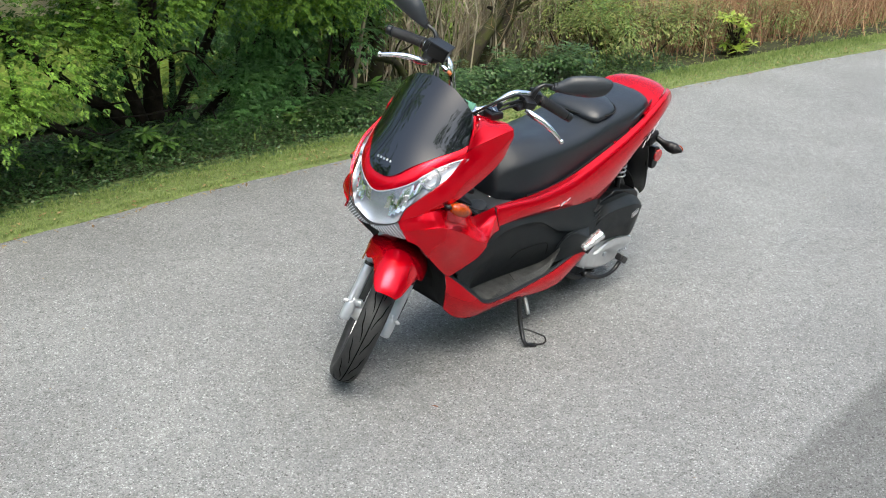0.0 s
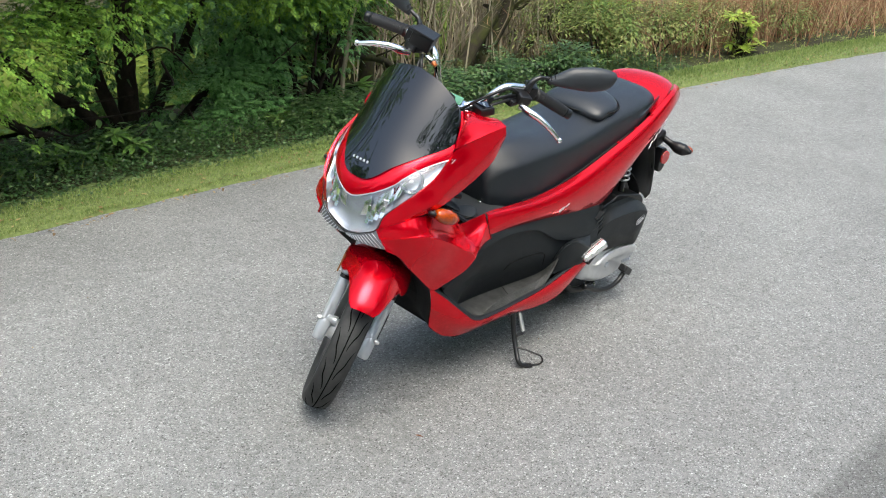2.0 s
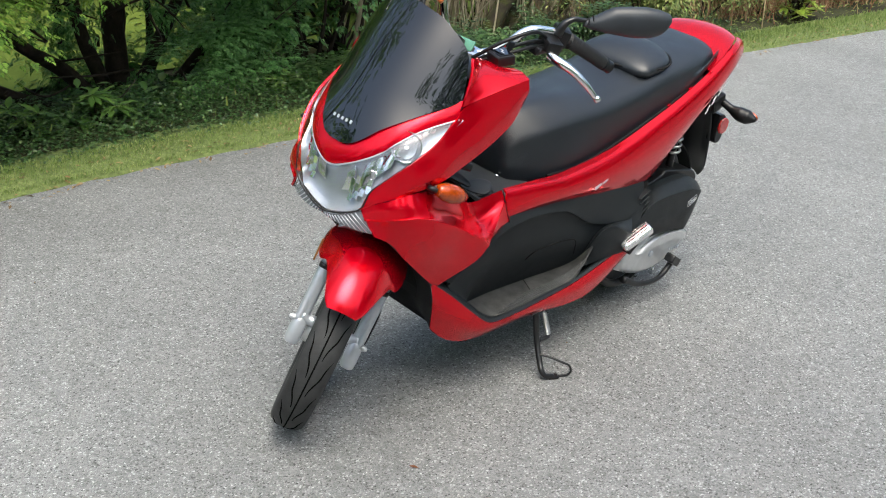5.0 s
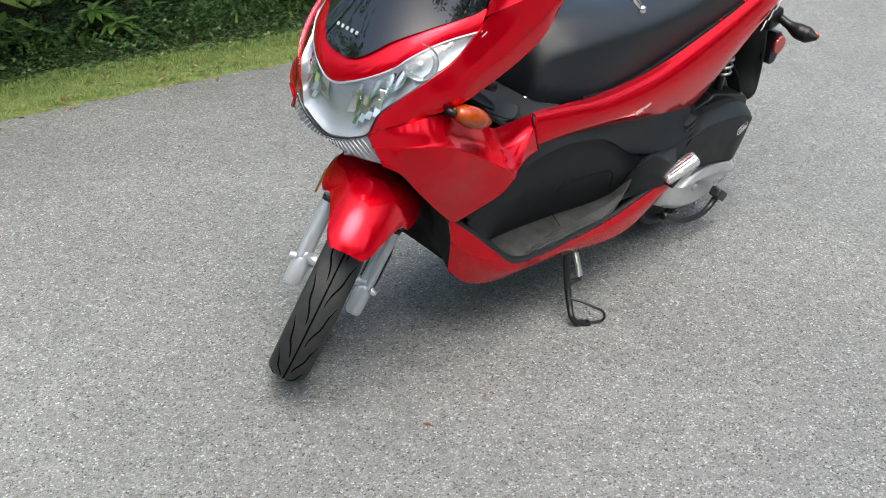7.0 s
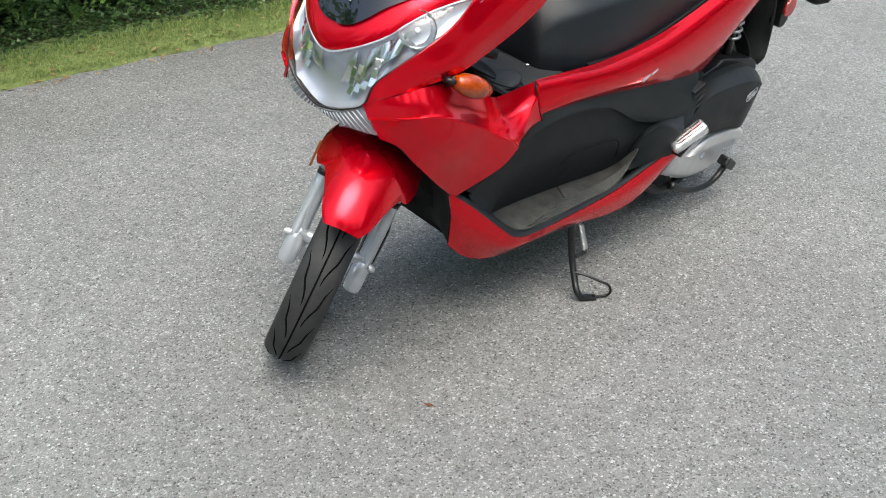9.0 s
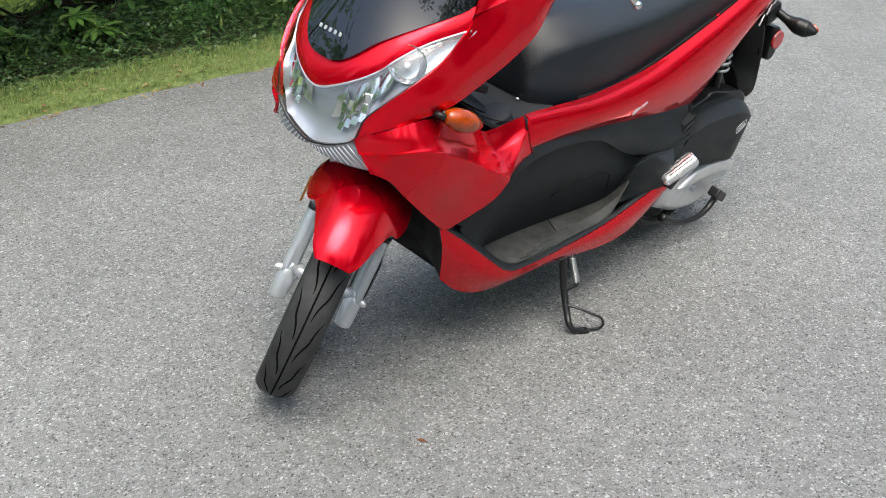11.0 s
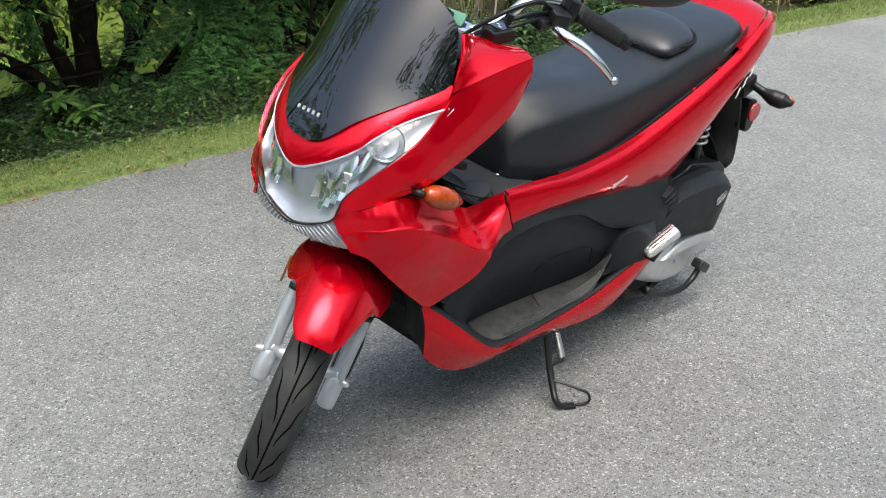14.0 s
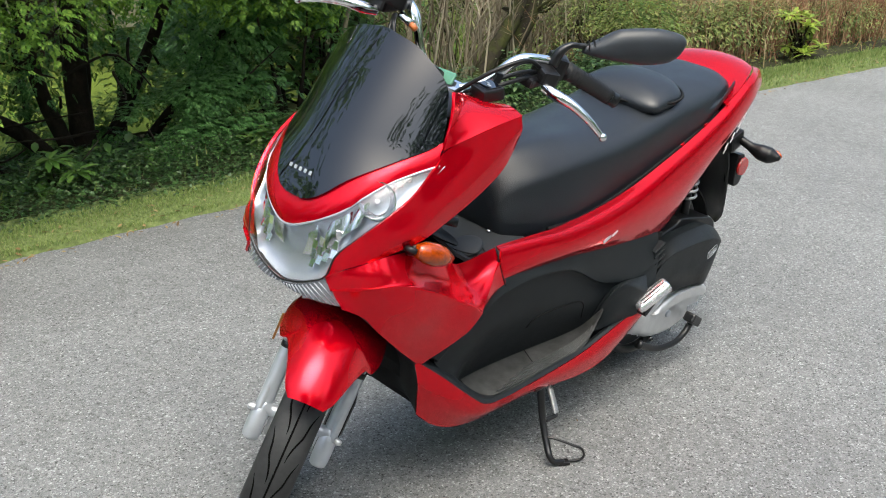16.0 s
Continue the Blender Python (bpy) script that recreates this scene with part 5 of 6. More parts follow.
low_side = [(x0 * 0.45 + x1 * 0.55, y0 * 0.45 + y1 * 0.55 + 0.005, z0 * 0.45 + z1 * 0.55) for (x0, y0, z0), (x1, y1, z1) in zip(rm, rb)]
bm = loft([rt, lip, rm, low_side, rb], 72, 26)
rear_tree = BVHTree.FromBMesh(bm)
both("rear_body_panel", bm, RED, inside=(-0.3, 0, 0.65), t=0.005)


def on_rear(x, z, lift=0.0004):
    hit = rear_tree.ray_cast(Vector((x, 0.6, z)), Vector((0, -1, 0)))
    return (x, (hit[0].y if hit[0] else 0.17) + lift, z)


# seam lines on the red body
part("panel_seam", tube([(0.2155, 0.1615, 0.629), (0.2225, 0.1795, 0.6045), (0.2170, 0.1890, 0.575), (0.2055, 0.1945, 0.546)], 0.0014, 6, 24), MATTE, scooter)

# tail cowl behind the seat and tail lamp
tail = []
for x, w, ze, zc in ((-0.72, 0.150, 0.797, 0.800), (-0.80, 0.142, 0.826, 0.842), (-0.86, 0.128, 0.848, 0.866), (-0.92, 0.104, 0.856, 0.868), (-0.965, 0.075, 0.842, 0.850), (-0.992, 0.040, 0.818, 0.822)):
    tail.append([(x + 0.02 * abs(u) ** 3, w * u, ze + (zc - ze) * (1 - u * u)) for u in (-1, -0.66, -0.33, 0, 0.33, 0.66, 1)])
part("tail_cowl", shell(loft(tail, 25, 20), 0.006, (-0.85, 0, 0.7)), RED, scooter)
tl = []
for z, w, x in ((0.846, 0.080, -0.955), (0.815, 0.102, -0.975), (0.785, 0.112, -0.965), (0.755, 0.116, -0.940)):
    tl.append([(x + 0.05 * abs(u) ** 2.2, w * u, z) for u in (-1, -0.66, -0.33, 0, 0.33, 0.66, 1)])
part("tail_lamp", shell(loft(tl, 25, 12), 0.006, (-0.8, 0, 0.8)), REDLENS, scooter, "wide red tail lamp")
part("tail_lower", block((-0.80, 0, 0.70), (0.24, 0.20, 0.09), 0.03, Matrix.Rotation(radians(27), 4, "Y")), BLACK, scooter)

# seat
def seat_ring(x, w, zt, zb, crown=0.010):
    """One cross-section: a flat top; towards the nose the top narrows and the flanks slope."""
    k = min(1, max(0, (x + 0.22) / 0.20))
    f = min(1, (zt - zb) / 0.13)
    r = [(x, 0, zt + crown)]
    for y0, z0, y1, z1 in ((0.45, zt + crown * 0.8, 0.30, zt + crown), (0.78, zt - 0.006, 0.58, zt - 0.010 * f), (0.93, zt - 0.026, 0.80, zt - 0.036 * f), (0.97, zt - 0.044, 0.86, zt - 0.056 * f), (1.0, zb + 0.035, 0.99, zb + 0.045 * f), (0.97, zb, 0.97, zb), (0.5, zb - 0.004, 0.5, zb - 0.004)):
        r.append((x, w * (y0 + (y1 - y0) * k), max(z0 + (z1 - z0) * k, zb - 0.004)))
    return r + [(p[0], -p[1], p[2]) for p in r[:0:-1]]


SEATS = [(0.130, 0.070, 0.674, 0.616), (0.119, 0.092, 0.708, 0.598), (0.085, 0.112, 0.744, 0.592), (0.030, 0.136, 0.766, 0.592), (-0.060, 0.150, 0.778, 0.600), (-0.16, 0.154, 0.779, 0.612),
         (-0.28, 0.153, 0.786, 0.636), (-0.39, 0.152, 0.804, 0.664), (-0.48, 0.152, 0.824, 0.694), (-0.58, 0.152, 0.838, 0.730), (-0.68, 0.145, 0.847, 0.780), (-0.76, 0.128, 0.847, 0.808), (-0.810, 0.106, 0.826, 0.800), (-0.830, 0.082, 0.812, 0.798)]
bm = ring_loft([seat_ring(*s) for s in SEATS], 48, 70)
for v in bm.verts:
    # the rider's thighs leave a raised fold on either side of the nose
    d = (v.co.x + 0.03) / 0.10
    v.co.y *= 1 + 0.03 * math.exp(-d * d)
seat = part("seat", bm, SEAT, scooter, "black vinyl stepped saddle with a raised back pad")
bm = ball((0, 0, 0), (0.098, 0.128, 0.043), 40)
for v in bm.verts:
    v.co.x -= 0.05 * (v.co.y / 0.128) ** 2 * -1 if v.co.x > 0 else 0
bmesh.ops.transform(bm, matrix=Matrix.Translation((-0.475, 0, 0.830)) @ Matrix.Rotation(radians(8), 4, "Y"), verts=bm.verts)
part("back_pad", bm, SEAT, seat)
bm = tube([(-0.475 + 0.098 * 1.03 * math.cos(a), 0.128 * 1.03 * math.sin(a), 0.834 - 0.012 * math.cos(a)) for a in np.linspace(0, 2 * math.pi, 25)], 0.0035, 6, 60)
part("pad_seam", bm, MATTE, seat)
# black bead stands in for the shade in the gap under the seat
both("seat_gap_shade", tube([(0.02, 0.150, 0.614), (-0.08, 0.154, 0.618), (-0.23, 0.156, 0.640), (-0.46, 0.156, 0.706), (-0.60, 0.150, 0.750), (-0.68, 0.142, 0.776)], 0.005, 8, 40), MATTE)
for x, z in ((-0.50, 0.726), (-0.60, 0.762), (-0.70, 0.800)):
    both("grab_stud", block((x, 0.158, z - 0.004), (0.013, 0.006, 0.006), 0.002, Matrix.Rotation(radians(18), 4, "Y")), RED)

# centre tunnel lid in front of the seat
sec = [(0.385, 0.712, 0.080), (0.335, 0.672, 0.098), (0.298, 0.634, 0.124), (0.262, 0.614, 0.156), (0.210, 0.608, 0.165), (0.150, 0.607, 0.152), (0.070, 0.606, 0.135)]
bm = loft([[(x, w * u, z - 0.012 * abs(u) ** 4) for u in (-1, -0.8, -0.4, 0, 0.4, 0.8, 1)] for x, z, w in sec], 29, 30)
lidt = part("tunnel_cover", shell(bm, 0.008, (0.2, 0, 0.4)), TUNNEL, scooter, "satin dark grey tunnel cover with a fuel lid")
part("fuel_lid", ball((0.250, 0.105, 0.616), (0.042, 0.036, 0.010), 24, Matrix.Rotation(radians(14), 4, "Y")), TUNNEL, lidt)
part("lid_seam", tube([(0.250 + 0.046 * math.cos(a), 0.105 + 0.040 * math.sin(a), 0.6145 - 0.011 * math.cos(a) * -1) for a in np.linspace(0, 2 * math.pi, 17)], 0.0016, 6, 40), MATTE, lidt)
part("lid_screw", ball((0.136, 0.072, 0.610), (0.006, 0.006, 0.004), 12), CHROME, lidt)
bm = tube([(0.392, 0.150, 0.735), (0.365, 0.170, 0.728)], 0.010, 10, 4)
part("bag_hook", bm, BLACK, scooter)
part("ignition_lock", tube([(0.36, 0.125, 0.79), (0.335, 0.128, 0.775)], 0.015, 12, 3), BLACK, scooter)

# front and rear turn signals
for s in (1, -1):
    ind = part("turn_signal", tube([(0.527, s * 0.218, 0.729), (0.512, s * 0.222, 0.725), (0.490, s * 0.225, 0.715), (0.465, s * 0.226, 0.704), (0.440, s * 0.224, 0.693), (0.422, s * 0.221, 0.685)], [0.013, 0.021, 0.0235, 0.0205, 0.012, 0.003], 20, 30), AMBER, scooter, "amber front turn signal")
    part("signal_base", tube([(0.510, s * 0.170, 0.716), (0.518, s * 0.214, 0.727)], [0.018, 0.012], 12, 6), BLACK, ind)
    part("signal_stalk", tube([(0.53, s * 0.19, 0.728), (0.541, s * 0.212, 0.735), (0.532, s * 0.222, 0.731)], [0.007, 0.007, 0.006], 8, 10), BLACK, ind)
    for k in range(4):
        u = 0.2 + 0.17 * k
        part("lens_rib", tube([(0.522 - 0.09 * u, s * (0.2475 - 0.006 * abs(k - 1.2)), 0.742 - 0.048 * u), (0.512 - 0.09 * u, s * (0.2495 - 0.006 * abs(k - 1.2)), 0.722 - 0.042 * u)], 0.0012, 6, 4), AMBER, ind)
    if s < 0:
        ind.matrix_basis = Matrix.Translation((0.020, -0.006, 0.013))
    r = [(-0.880, s * 0.130, 0.655), (-0.890, s * 0.165, 0.640), (-0.898, s * 0.195, 0.632), (-0.903, s * 0.222, 0.630), (-0.906, s * 0.248, 0.630)]
    rs = part("turn_signal", tube(r, [0.012, 0.013, 0.024, 0.024, 0.006], 14, 24), BLACK, scooter, "black rear turn signal")
    part("signal_lens", ball((-0.921, s * 0.224, 0.630), (0.008, 0.022, 0.015), 16), AMBER, rs)
    br = part("reflector_bracket", plate([(-0.895, 0.605), (-0.935, 0.595), (-0.945, 0.54), (-0.935, 0.505), (-0.905, 0.505), (-0.895, 0.55)], s * 0.100, s * 0.132, 0.004, 24), BLACK, scooter)
    part("side_reflector", lathe([(0.001, 0.0), (0.026, 0.0), (0.028, 0.004), (0.026, 0.009), (0.001, 0.010)], 28, (-0.918, s * 0.134 - (0.010 if s < 0 else 0), 0.566)), REDLENS, br, "round red side reflector")

# rear mudguard
part("lamp_bracket", block((-0.865, 0, 0.650), (0.07, 0.27, 0.05), 0.012, Matrix.Rotation(radians(20), 4, "Y")), BLACK, scooter)
fl = []
for z, x, w in ((0.69, -0.845, 0.125), (0.63, -0.885, 0.125), (0.55, -0.930, 0.118), (0.46, -0.965, 0.110), (0.385, -0.995, 0.098), (0.352, -1.005, 0.078)):
    fl.append([(x + 0.045 * abs(u) ** 2, w * u, z) for u in (-1, -0.6, 0, 0.6, 1)])
part("rear_mudguard", shell(loft(fl, 17, 16), 0.005, (-0.6, 0, 0.4)), BLACK, scooter)
part("mudguard_bolt", ball((-0.905, 0.112, 0.520), (0.004, 0.004, 0.004), 8), CHROME, scooter)
rg = [[(-0.6525 + 0.295 * math.cos(a), y, 0.268 + 0.295 * math.sin(a) - 0.02 * abs(y) / 0.07) for y in (-0.07, -0.04, 0, 0.04, 0.07)] for a in np.linspace(radians(25), radians(165), 20)]
part("inner_fender", shell(loft(rg, 11, 30), 0.004, (-0.65, 0, 0.26)), MATTE, scooter)

# wheels
TREAD = [(0.205, -0.038), (0.222, -0.046), (0.238, -0.0475), (0.2505, -0.041), (0.2585, -0.026), (0.262, -0.009), (0.262, 0.009), (0.2585, 0.026), (0.2505, 0.041), (0.238, 0.0475), (0.222, 0.046), (0.205, 0.038), (0.196, 0.030), (0.194, 0.0), (0.196, -0.030)]


def wheel(name, centre, r, turn, disc_side):
    k = r / 0.262
    t = lathe([(a * k, b * (1.12 if r > 0.262 else 0.93)) for a, b in spline(TREAD + [TREAD[0]], 46)[:-1]], 96, centre)
    if turn:
        steered(t)
    w = part(name, t, TYRE, scooter, "black grooved scooter tyre on a cast wheel")
    rim = lathe([(0.200, -0.034), (0.186, -0.028), (0.180, -0.012), (0.180, 0.012), (0.186, 0.028), (0.200, 0.034), (0.197, 0.0)], 64, centre)
    part("rim", steered(rim) if turn else rim, CAST, w)
    hub = lathe([(0.001, -0.055), (0.030, -0.055), (0.036, -0.03), (0.036, 0.03), (0.030, 0.055), (0.001, 0.055)], 32, centre)
    part("hub", steered(hub) if turn else hub, CAST, w)
    for q in range(5):
        a = 2 * math.pi * q / 5 + 0.3
        sp = tube([(centre[0] + d * math.cos(a + 0.15 * d), h, centre[2] + d * math.sin(a + 0.15 * d)) for d, h in ((0.03, 0.0), (0.10, 0.0), (0.185, 0.0))], [0.020, 0.014, 0.016], 8, 10)
        part("spoke", steered(sp) if turn else sp, CAST, w)
    # tread grooves: a centre line with slanting branches either side
    def on(a, h, lift=0.0004):
        rr = float(np.interp(abs(h), [0, 0.009, 0.026, 0.041, 0.0475], [0.2622, 0.262, 0.2585, 0.2505, 0.238])) * k + lift
        return (centre[0] + rr * math.cos(a), h, centre[2] + rr * math.sin(a))
    for arc in range(8):
        a0 = 2 * math.pi * arc / 8
        g = tube([on(a0 + x, 0, -0.0008) for x in np.linspace(0, 2 * math.pi / 8 + 0.01, 10)], 0.0024, 6, 20)
        part("groove", steered(g) if turn else g, GROOVE, w)
    for q in range(15):
        a0 = 2 * math.pi * q / 15
        for s in (1, -1):
            ph = 0 if s > 0 else math.pi / 15
            g = tube([on(a0 + ph + x, s * h * (0.93 if r < 0.262 else 1.12), -0.0010) for x, h in ((0.0, 0.009), (0.13, 0.011), (0.22, 0.017), (0.30, 0.025), (0.42, 0.030), (0.52, 0.038))], [0.0006, 0.0018, 0.0026, 0.0024, 0.0020, 0.0007], 6, 22)
            part("groove", steered(g) if turn else g, GROOVE, w)
    if disc_side:
        d = lathe([(0.055, -0.002), (0.110, -0.002), (0.110, 0.002), (0.055, 0.002)], 48, (centre[0], disc_side * 0.060, centre[2]))
        part("brake_disc", steered(d) if turn else d, CHROME, w)
    return w


front_wheel = wheel("front_wheel", (0.617, 0, 0.241), 0.246, True, 0)
rear_wheel = wheel("rear_wheel", (-0.6525, 0, 0.266), 0.266, False, 0)

# front fork and fender, turned with the bars
fork = part("front_fork", steered(tube([(0.47, 0, 0.60), (0.36, 0, 0.80), (0.275, 0, 0.97)], 0.022, 12, 10)), IRON, scooter, "silver telescopic front fork")
for s in (1, -1):
    def leg(u, dx=0.0, dy=0.0):
        return (0.664 - 0.454 * u + dx, s * (0.076 + dy), 0.242 + 0.891 * u)
    part("fork_slider", steered(tube([leg(0.045), leg(0.06), leg(0.12), leg(0.185), leg(0.19)], [0.0165, 0.0172, 0.0172, 0.0180, 0.0165], 18, 30)), ALLOY, fork)
    part("slider_rib", steered(tube([leg(0.050, 0.014, 0.006), leg(0.10, 0.012, 0.005), leg(0.182, 0.011, 0.005)], [0.0100, 0.0085, 0.0080], 4, 12)), ALLOY, fork)
    part("fork_seal", steered(tube([leg(0.188), leg(0.200)], 0.0178, 16, 3)), BLACK, fork)
    part("fork_tube", steered(tube([leg(0.19), leg(0.40)], 0.0160, 16, 4)), ALLOY, fork)
    part("axle_holder", steered(tube([leg(0.058, 0.002), leg(0.050, 0.003), leg(0.020, 0.004), leg(-0.008, 0.004), leg(-0.013, 0.004)], [0.014, 0.0190, 0.0198, 0.0194, 0.0175], 20, 24)), ALLOY, fork)
    part("axle_lug", steered(tube([leg(0.060, 0.004, 0.0), leg(0.056, 0.004, -0.018), leg(0.056, 0.004, -0.034)], [0.0165, 0.0135, 0.0150], 14, 8)), ALLOY, fork)
    part("fork_bolt", steered(tube([leg(0.052, 0.010, 0.014), leg(0.052, 0.012, 0.024), leg(0.052, 0.012, 0.029)], [0.0085, 0.0075, 0.004], 8, 7)), CAST, fork)
    part("slider_cap", steered(tube([leg(-0.013, 0.004), leg(-0.016, 0.004)], [0.0165, 0.014], 14, 3)), CAST, fork)
part("brake_caliper", steered(block((0.575, 0.078, 0.30), (0.055, 0.045, 0.10), 0.012, Matrix.Rotation(radians(-20), 4, "Y"))), IRON, fork)
part("brake_hose", steered(tube([(0.565, 0.085, 0.34), (0.50, 0.10, 0.44), (0.46, 0.08, 0.56), (0.42, 0.05, 0.68)], 0.005, 8, 24)), BLACK, fork)
fd = []
for a, w, r, drop in ((54, 0.036, 0.282, 0.009), (58.5, 0.050, 0.289, 0.019), (70, 0.066, 0.298, 0.036), (84, 0.084, 0.306, 0.066), (90, 0.100, 0.308, 0.090), (100, 0.110, 0.309, 0.090), (112, 0.110, 0.309, 0.068), (124, 0.100, 0.308, 0.050), (140, 0.080, 0.306, 0.045)):
    a = radians(a)
    fd.append([(0.640 + (r - drop * abs(u) ** 2.4) * math.cos(a), w * (u if abs(u) < 0.9 else u * 0.985), 0.262 + (r - drop * abs(u) ** 2.4) * math.sin(a)) for u in (-1, -0.86, -0.5, 0, 0.5, 0.86, 1)])
fender = part("front_fender", steered(shell(loft(fd, 33, 40), 0.004, (0.648, 0, 0.262))), RED, scooter, "glossy red front fender")
# thin golden-brown bar beside the fender
part("fender_bar", steered(block((0.640, -0.109, 0.500), (0.004, 0.005, 0.060), 0.001, Matrix.Rotation(radians(-14), 4, "Y"))), BROWN_BAR, fender)

# handlebar and controls, turned with the bars
bar = part("handlebar", steered(tube([(0.155, 0.235, 1.047), (0.176, 0.200, 1.060), (0.205, 0.160, 1.064), (0.238, 0.115, 1.054), (0.262, 0.062, 0.980), (0.272, 0.0, 0.950),
           (0.262, -0.062, 0.980), (0.238, -0.115, 1.054), (0.205, -0.160, 1.064), (0.176, -0.200, 1.060), (0.155, -0.235, 1.047)], 0.0112, 14, 90)), CHROME, scooter, "chrome handlebar with black grips")
part("bar_clamp", steered(block((0.275, 0, 0.945), (0.06, 0.09, 0.045), 0.012)), CHROME, bar)
part("stem_cover", steered(tube([(0.275, 0.05, 0.955), (0.262, 0.09, 0.985)], 0.018, 12, 3)), CHROME, bar)
for s in (1, -1):
    gr = steered(tube([(0.163, s * 0.222, 1.050), (0.160, s * 0.228, 1.049), (0.141, s * 0.284, 1.036), (0.122, s * 0.332, 1.022)], [0.021, 0.0175, 0.0170, 0.0175], 18, 24))
    grip = part("grip", gr, GRIP, bar)
    for k in range(9):
        c0 = Vector((0.157 - 0.0040 * k, s * (0.238 + 0.0098 * k), 1.0473 - 0.0026 * k))
        ridge = lathe([(0.0165, -0.0030), (0.0188, -0.0018), (0.0188, 0.0018), (0.0165, 0.0030)], 18)
        bmesh.ops.transform(ridge, matrix=Matrix.Translation(c0) @ Matrix.Rotation(radians(20 * s), 4, "Z") @ Matrix.Rotation(radians(-10 * s), 4, "X"), verts=ridge.verts)
        part("grip_ridge", steered(ridge), GRIP, grip)
    be = part("bar_end", steered(tube([(0.122, s * 0.333, 1.022), (0.115, s * 0.354, 1.017)], [0.0150, 0.0165], 18, 4)), IRON, bar)
    part("end_ring", steered(tube([(0.1215, s * 0.3345, 1.0217), (0.1200, s * 0.3390, 1.0206)], 0.0172, 18, 3)), GREY, be)
    sw = part("switch_box", steered(block((0.172, s * 0.196, 1.054), (0.046, 0.042, 0.050), 0.010, Matrix.Rotation(radians(18 * s), 4, "Z"))), BLACK, bar)
    part("switch_button", steered(block((0.150, s * 0.190, 1.066), (0.012, 0.018, 0.016), 0.003)), REDLENS if s < 0 else GREY, sw)
    lev = part("brake_lever", steered(tube([(0.240, s * 0.188, 1.028), (0.258, s * 0.215, 1.028), (0.266, s * 0.250, 1.027), (0.268, s * 0.295, 1.013), (0.262, s * 0.336, 0.990)], [0.012, 0.0125, 0.0105, 0.0085, 0.0065], 12, 40)), CHROME, bar, "polished brake lever with a ball end")
    part("lever_ball", steered(ball((0.261, s * 0.341, 0.988), (0.0095, 0.0095, 0.0095), 16)), CHROME, lev)
    part("lever_perch", steered(block((0.222, s * 0.180, 1.046), (0.052, 0.046, 0.030), 0.008, Matrix.Rotation(radians(34 * s), 4, "Z"))), BLACK, bar)
    mir = part("mirror_stem", steered(tube([(0.196, s * 0.186, 1.062), (0.192, s * 0.190, 1.092), (0.184, s * 0.205, 1.112), (0.174, s * 0.222, 1.115), (0.165, s * 0.242, 1.119)], [0.013, 0.011, 0.0065, 0.006, 0.006], 10, 30)), IRON, bar)
    # mirror housing: a pointed oval with a flat glass on the rider's side
    ring = []
    for u, w, h, hd in ((-0.04, 0.010, 0.009, 0.009), (0.0, 0.013, 0.012, 0.012), (0.06, 0.019, 0.019, 0.016), (0.20, 0.026, 0.039, 0.023), (0.30, 0.029, 0.044, 0.028), (0.60, 0.029, 0.043, 0.041), (0.80, 0.025, 0.035, 0.043), (0.93, 0.020, 0.025, 0.038), (0.99, 0.014, 0.015, 0.026), (1.0, 0.006, 0.006, 0.012)):
        c = Vector((0.166, s * 0.240, 1.118)) * (1 - u) + Vector((0.112, s * 0.424, 1.192)) * u
        rr = []
        for q in range(12):
            an = 2 * math.pi * q / 12
            dx = w * math.cos(an)
            rr.append(c + Vector((max(dx, -0.35 * w) * 0.95, max(dx, -0.35 * w) * 0.30 * s, (h if math.sin(an) > 0 else hd) * math.sin(an) - 0.004)))
        ring.append([tuple(p) for p in (rr if s > 0 else rr[::-1])])
    hs = part("mirror", steered(ring_loft(ring, 24, 40)), MIRRORCASE, bar, "black rear-view mirror housing")
    g = ball((0.132, s * 0.332, 1.152), (0.003, 0.083, 0.032), 24, Matrix.Rotation(radians(17 * s), 4, "Z") @ Matrix.Rotation(radians(22 * s), 4, "X"))
    part("mirror_glass", steered(g), CHROME, hs)
    for k in range(4):
        c0 = Vector((0.166, s * 0.240, 1.118)) + Vector((-0.003, s * 0.010, 0.004)) * k
        ridge = lathe([(0.012 + k * 0.0015, -0.0016), (0.0145 + k * 0.0016, 0), (0.012 + k * 0.0015, 0.0016)], 14)
        bmesh.ops.transform(ridge, matrix=Matrix.Translation(c0) @ Matrix.Rotation(radians(17 * s), 4, "Z") @ Matrix.Rotation(radians(22 * s), 4, "X"), verts=ridge.verts)
        part("boot_ridge", steered(ridge), BLACK, hs)
resv = part("brake_reservoir", steered(block((0.225, -0.165, 1.075), (0.060, 0.070, 0.046), 0.006, Matrix.Rotation(radians(-12), 4, "Z"))), BLACK, bar, "black brake fluid reservoir")
part("reservoir_lid", steered(block((0.225, -0.165, 1.100), (0.066, 0.074, 0.008), 0.003, Matrix.Rotation(radians(-12), 4, "Z"))), BLACK, resv)
part("brake_switch", steered(tube([(0.250, -0.140, 1.045), (0.264, -0.112, 1.040)], 0.008, 10, 4)), CHROME, bar)
part("brake_switch_cap", steered(tube([(0.262, -0.116, 1.040), (0.270, -0.098, 1.036)], 0.0062, 10, 3)), COPPER, bar)
part("clutch_cover", steered(block((0.228, 0.160, 1.030), (0.080, 0.040, 0.022), 0.008, Matrix.Rotation(radians(-28), 4, "Z"))), BLACK, bar)
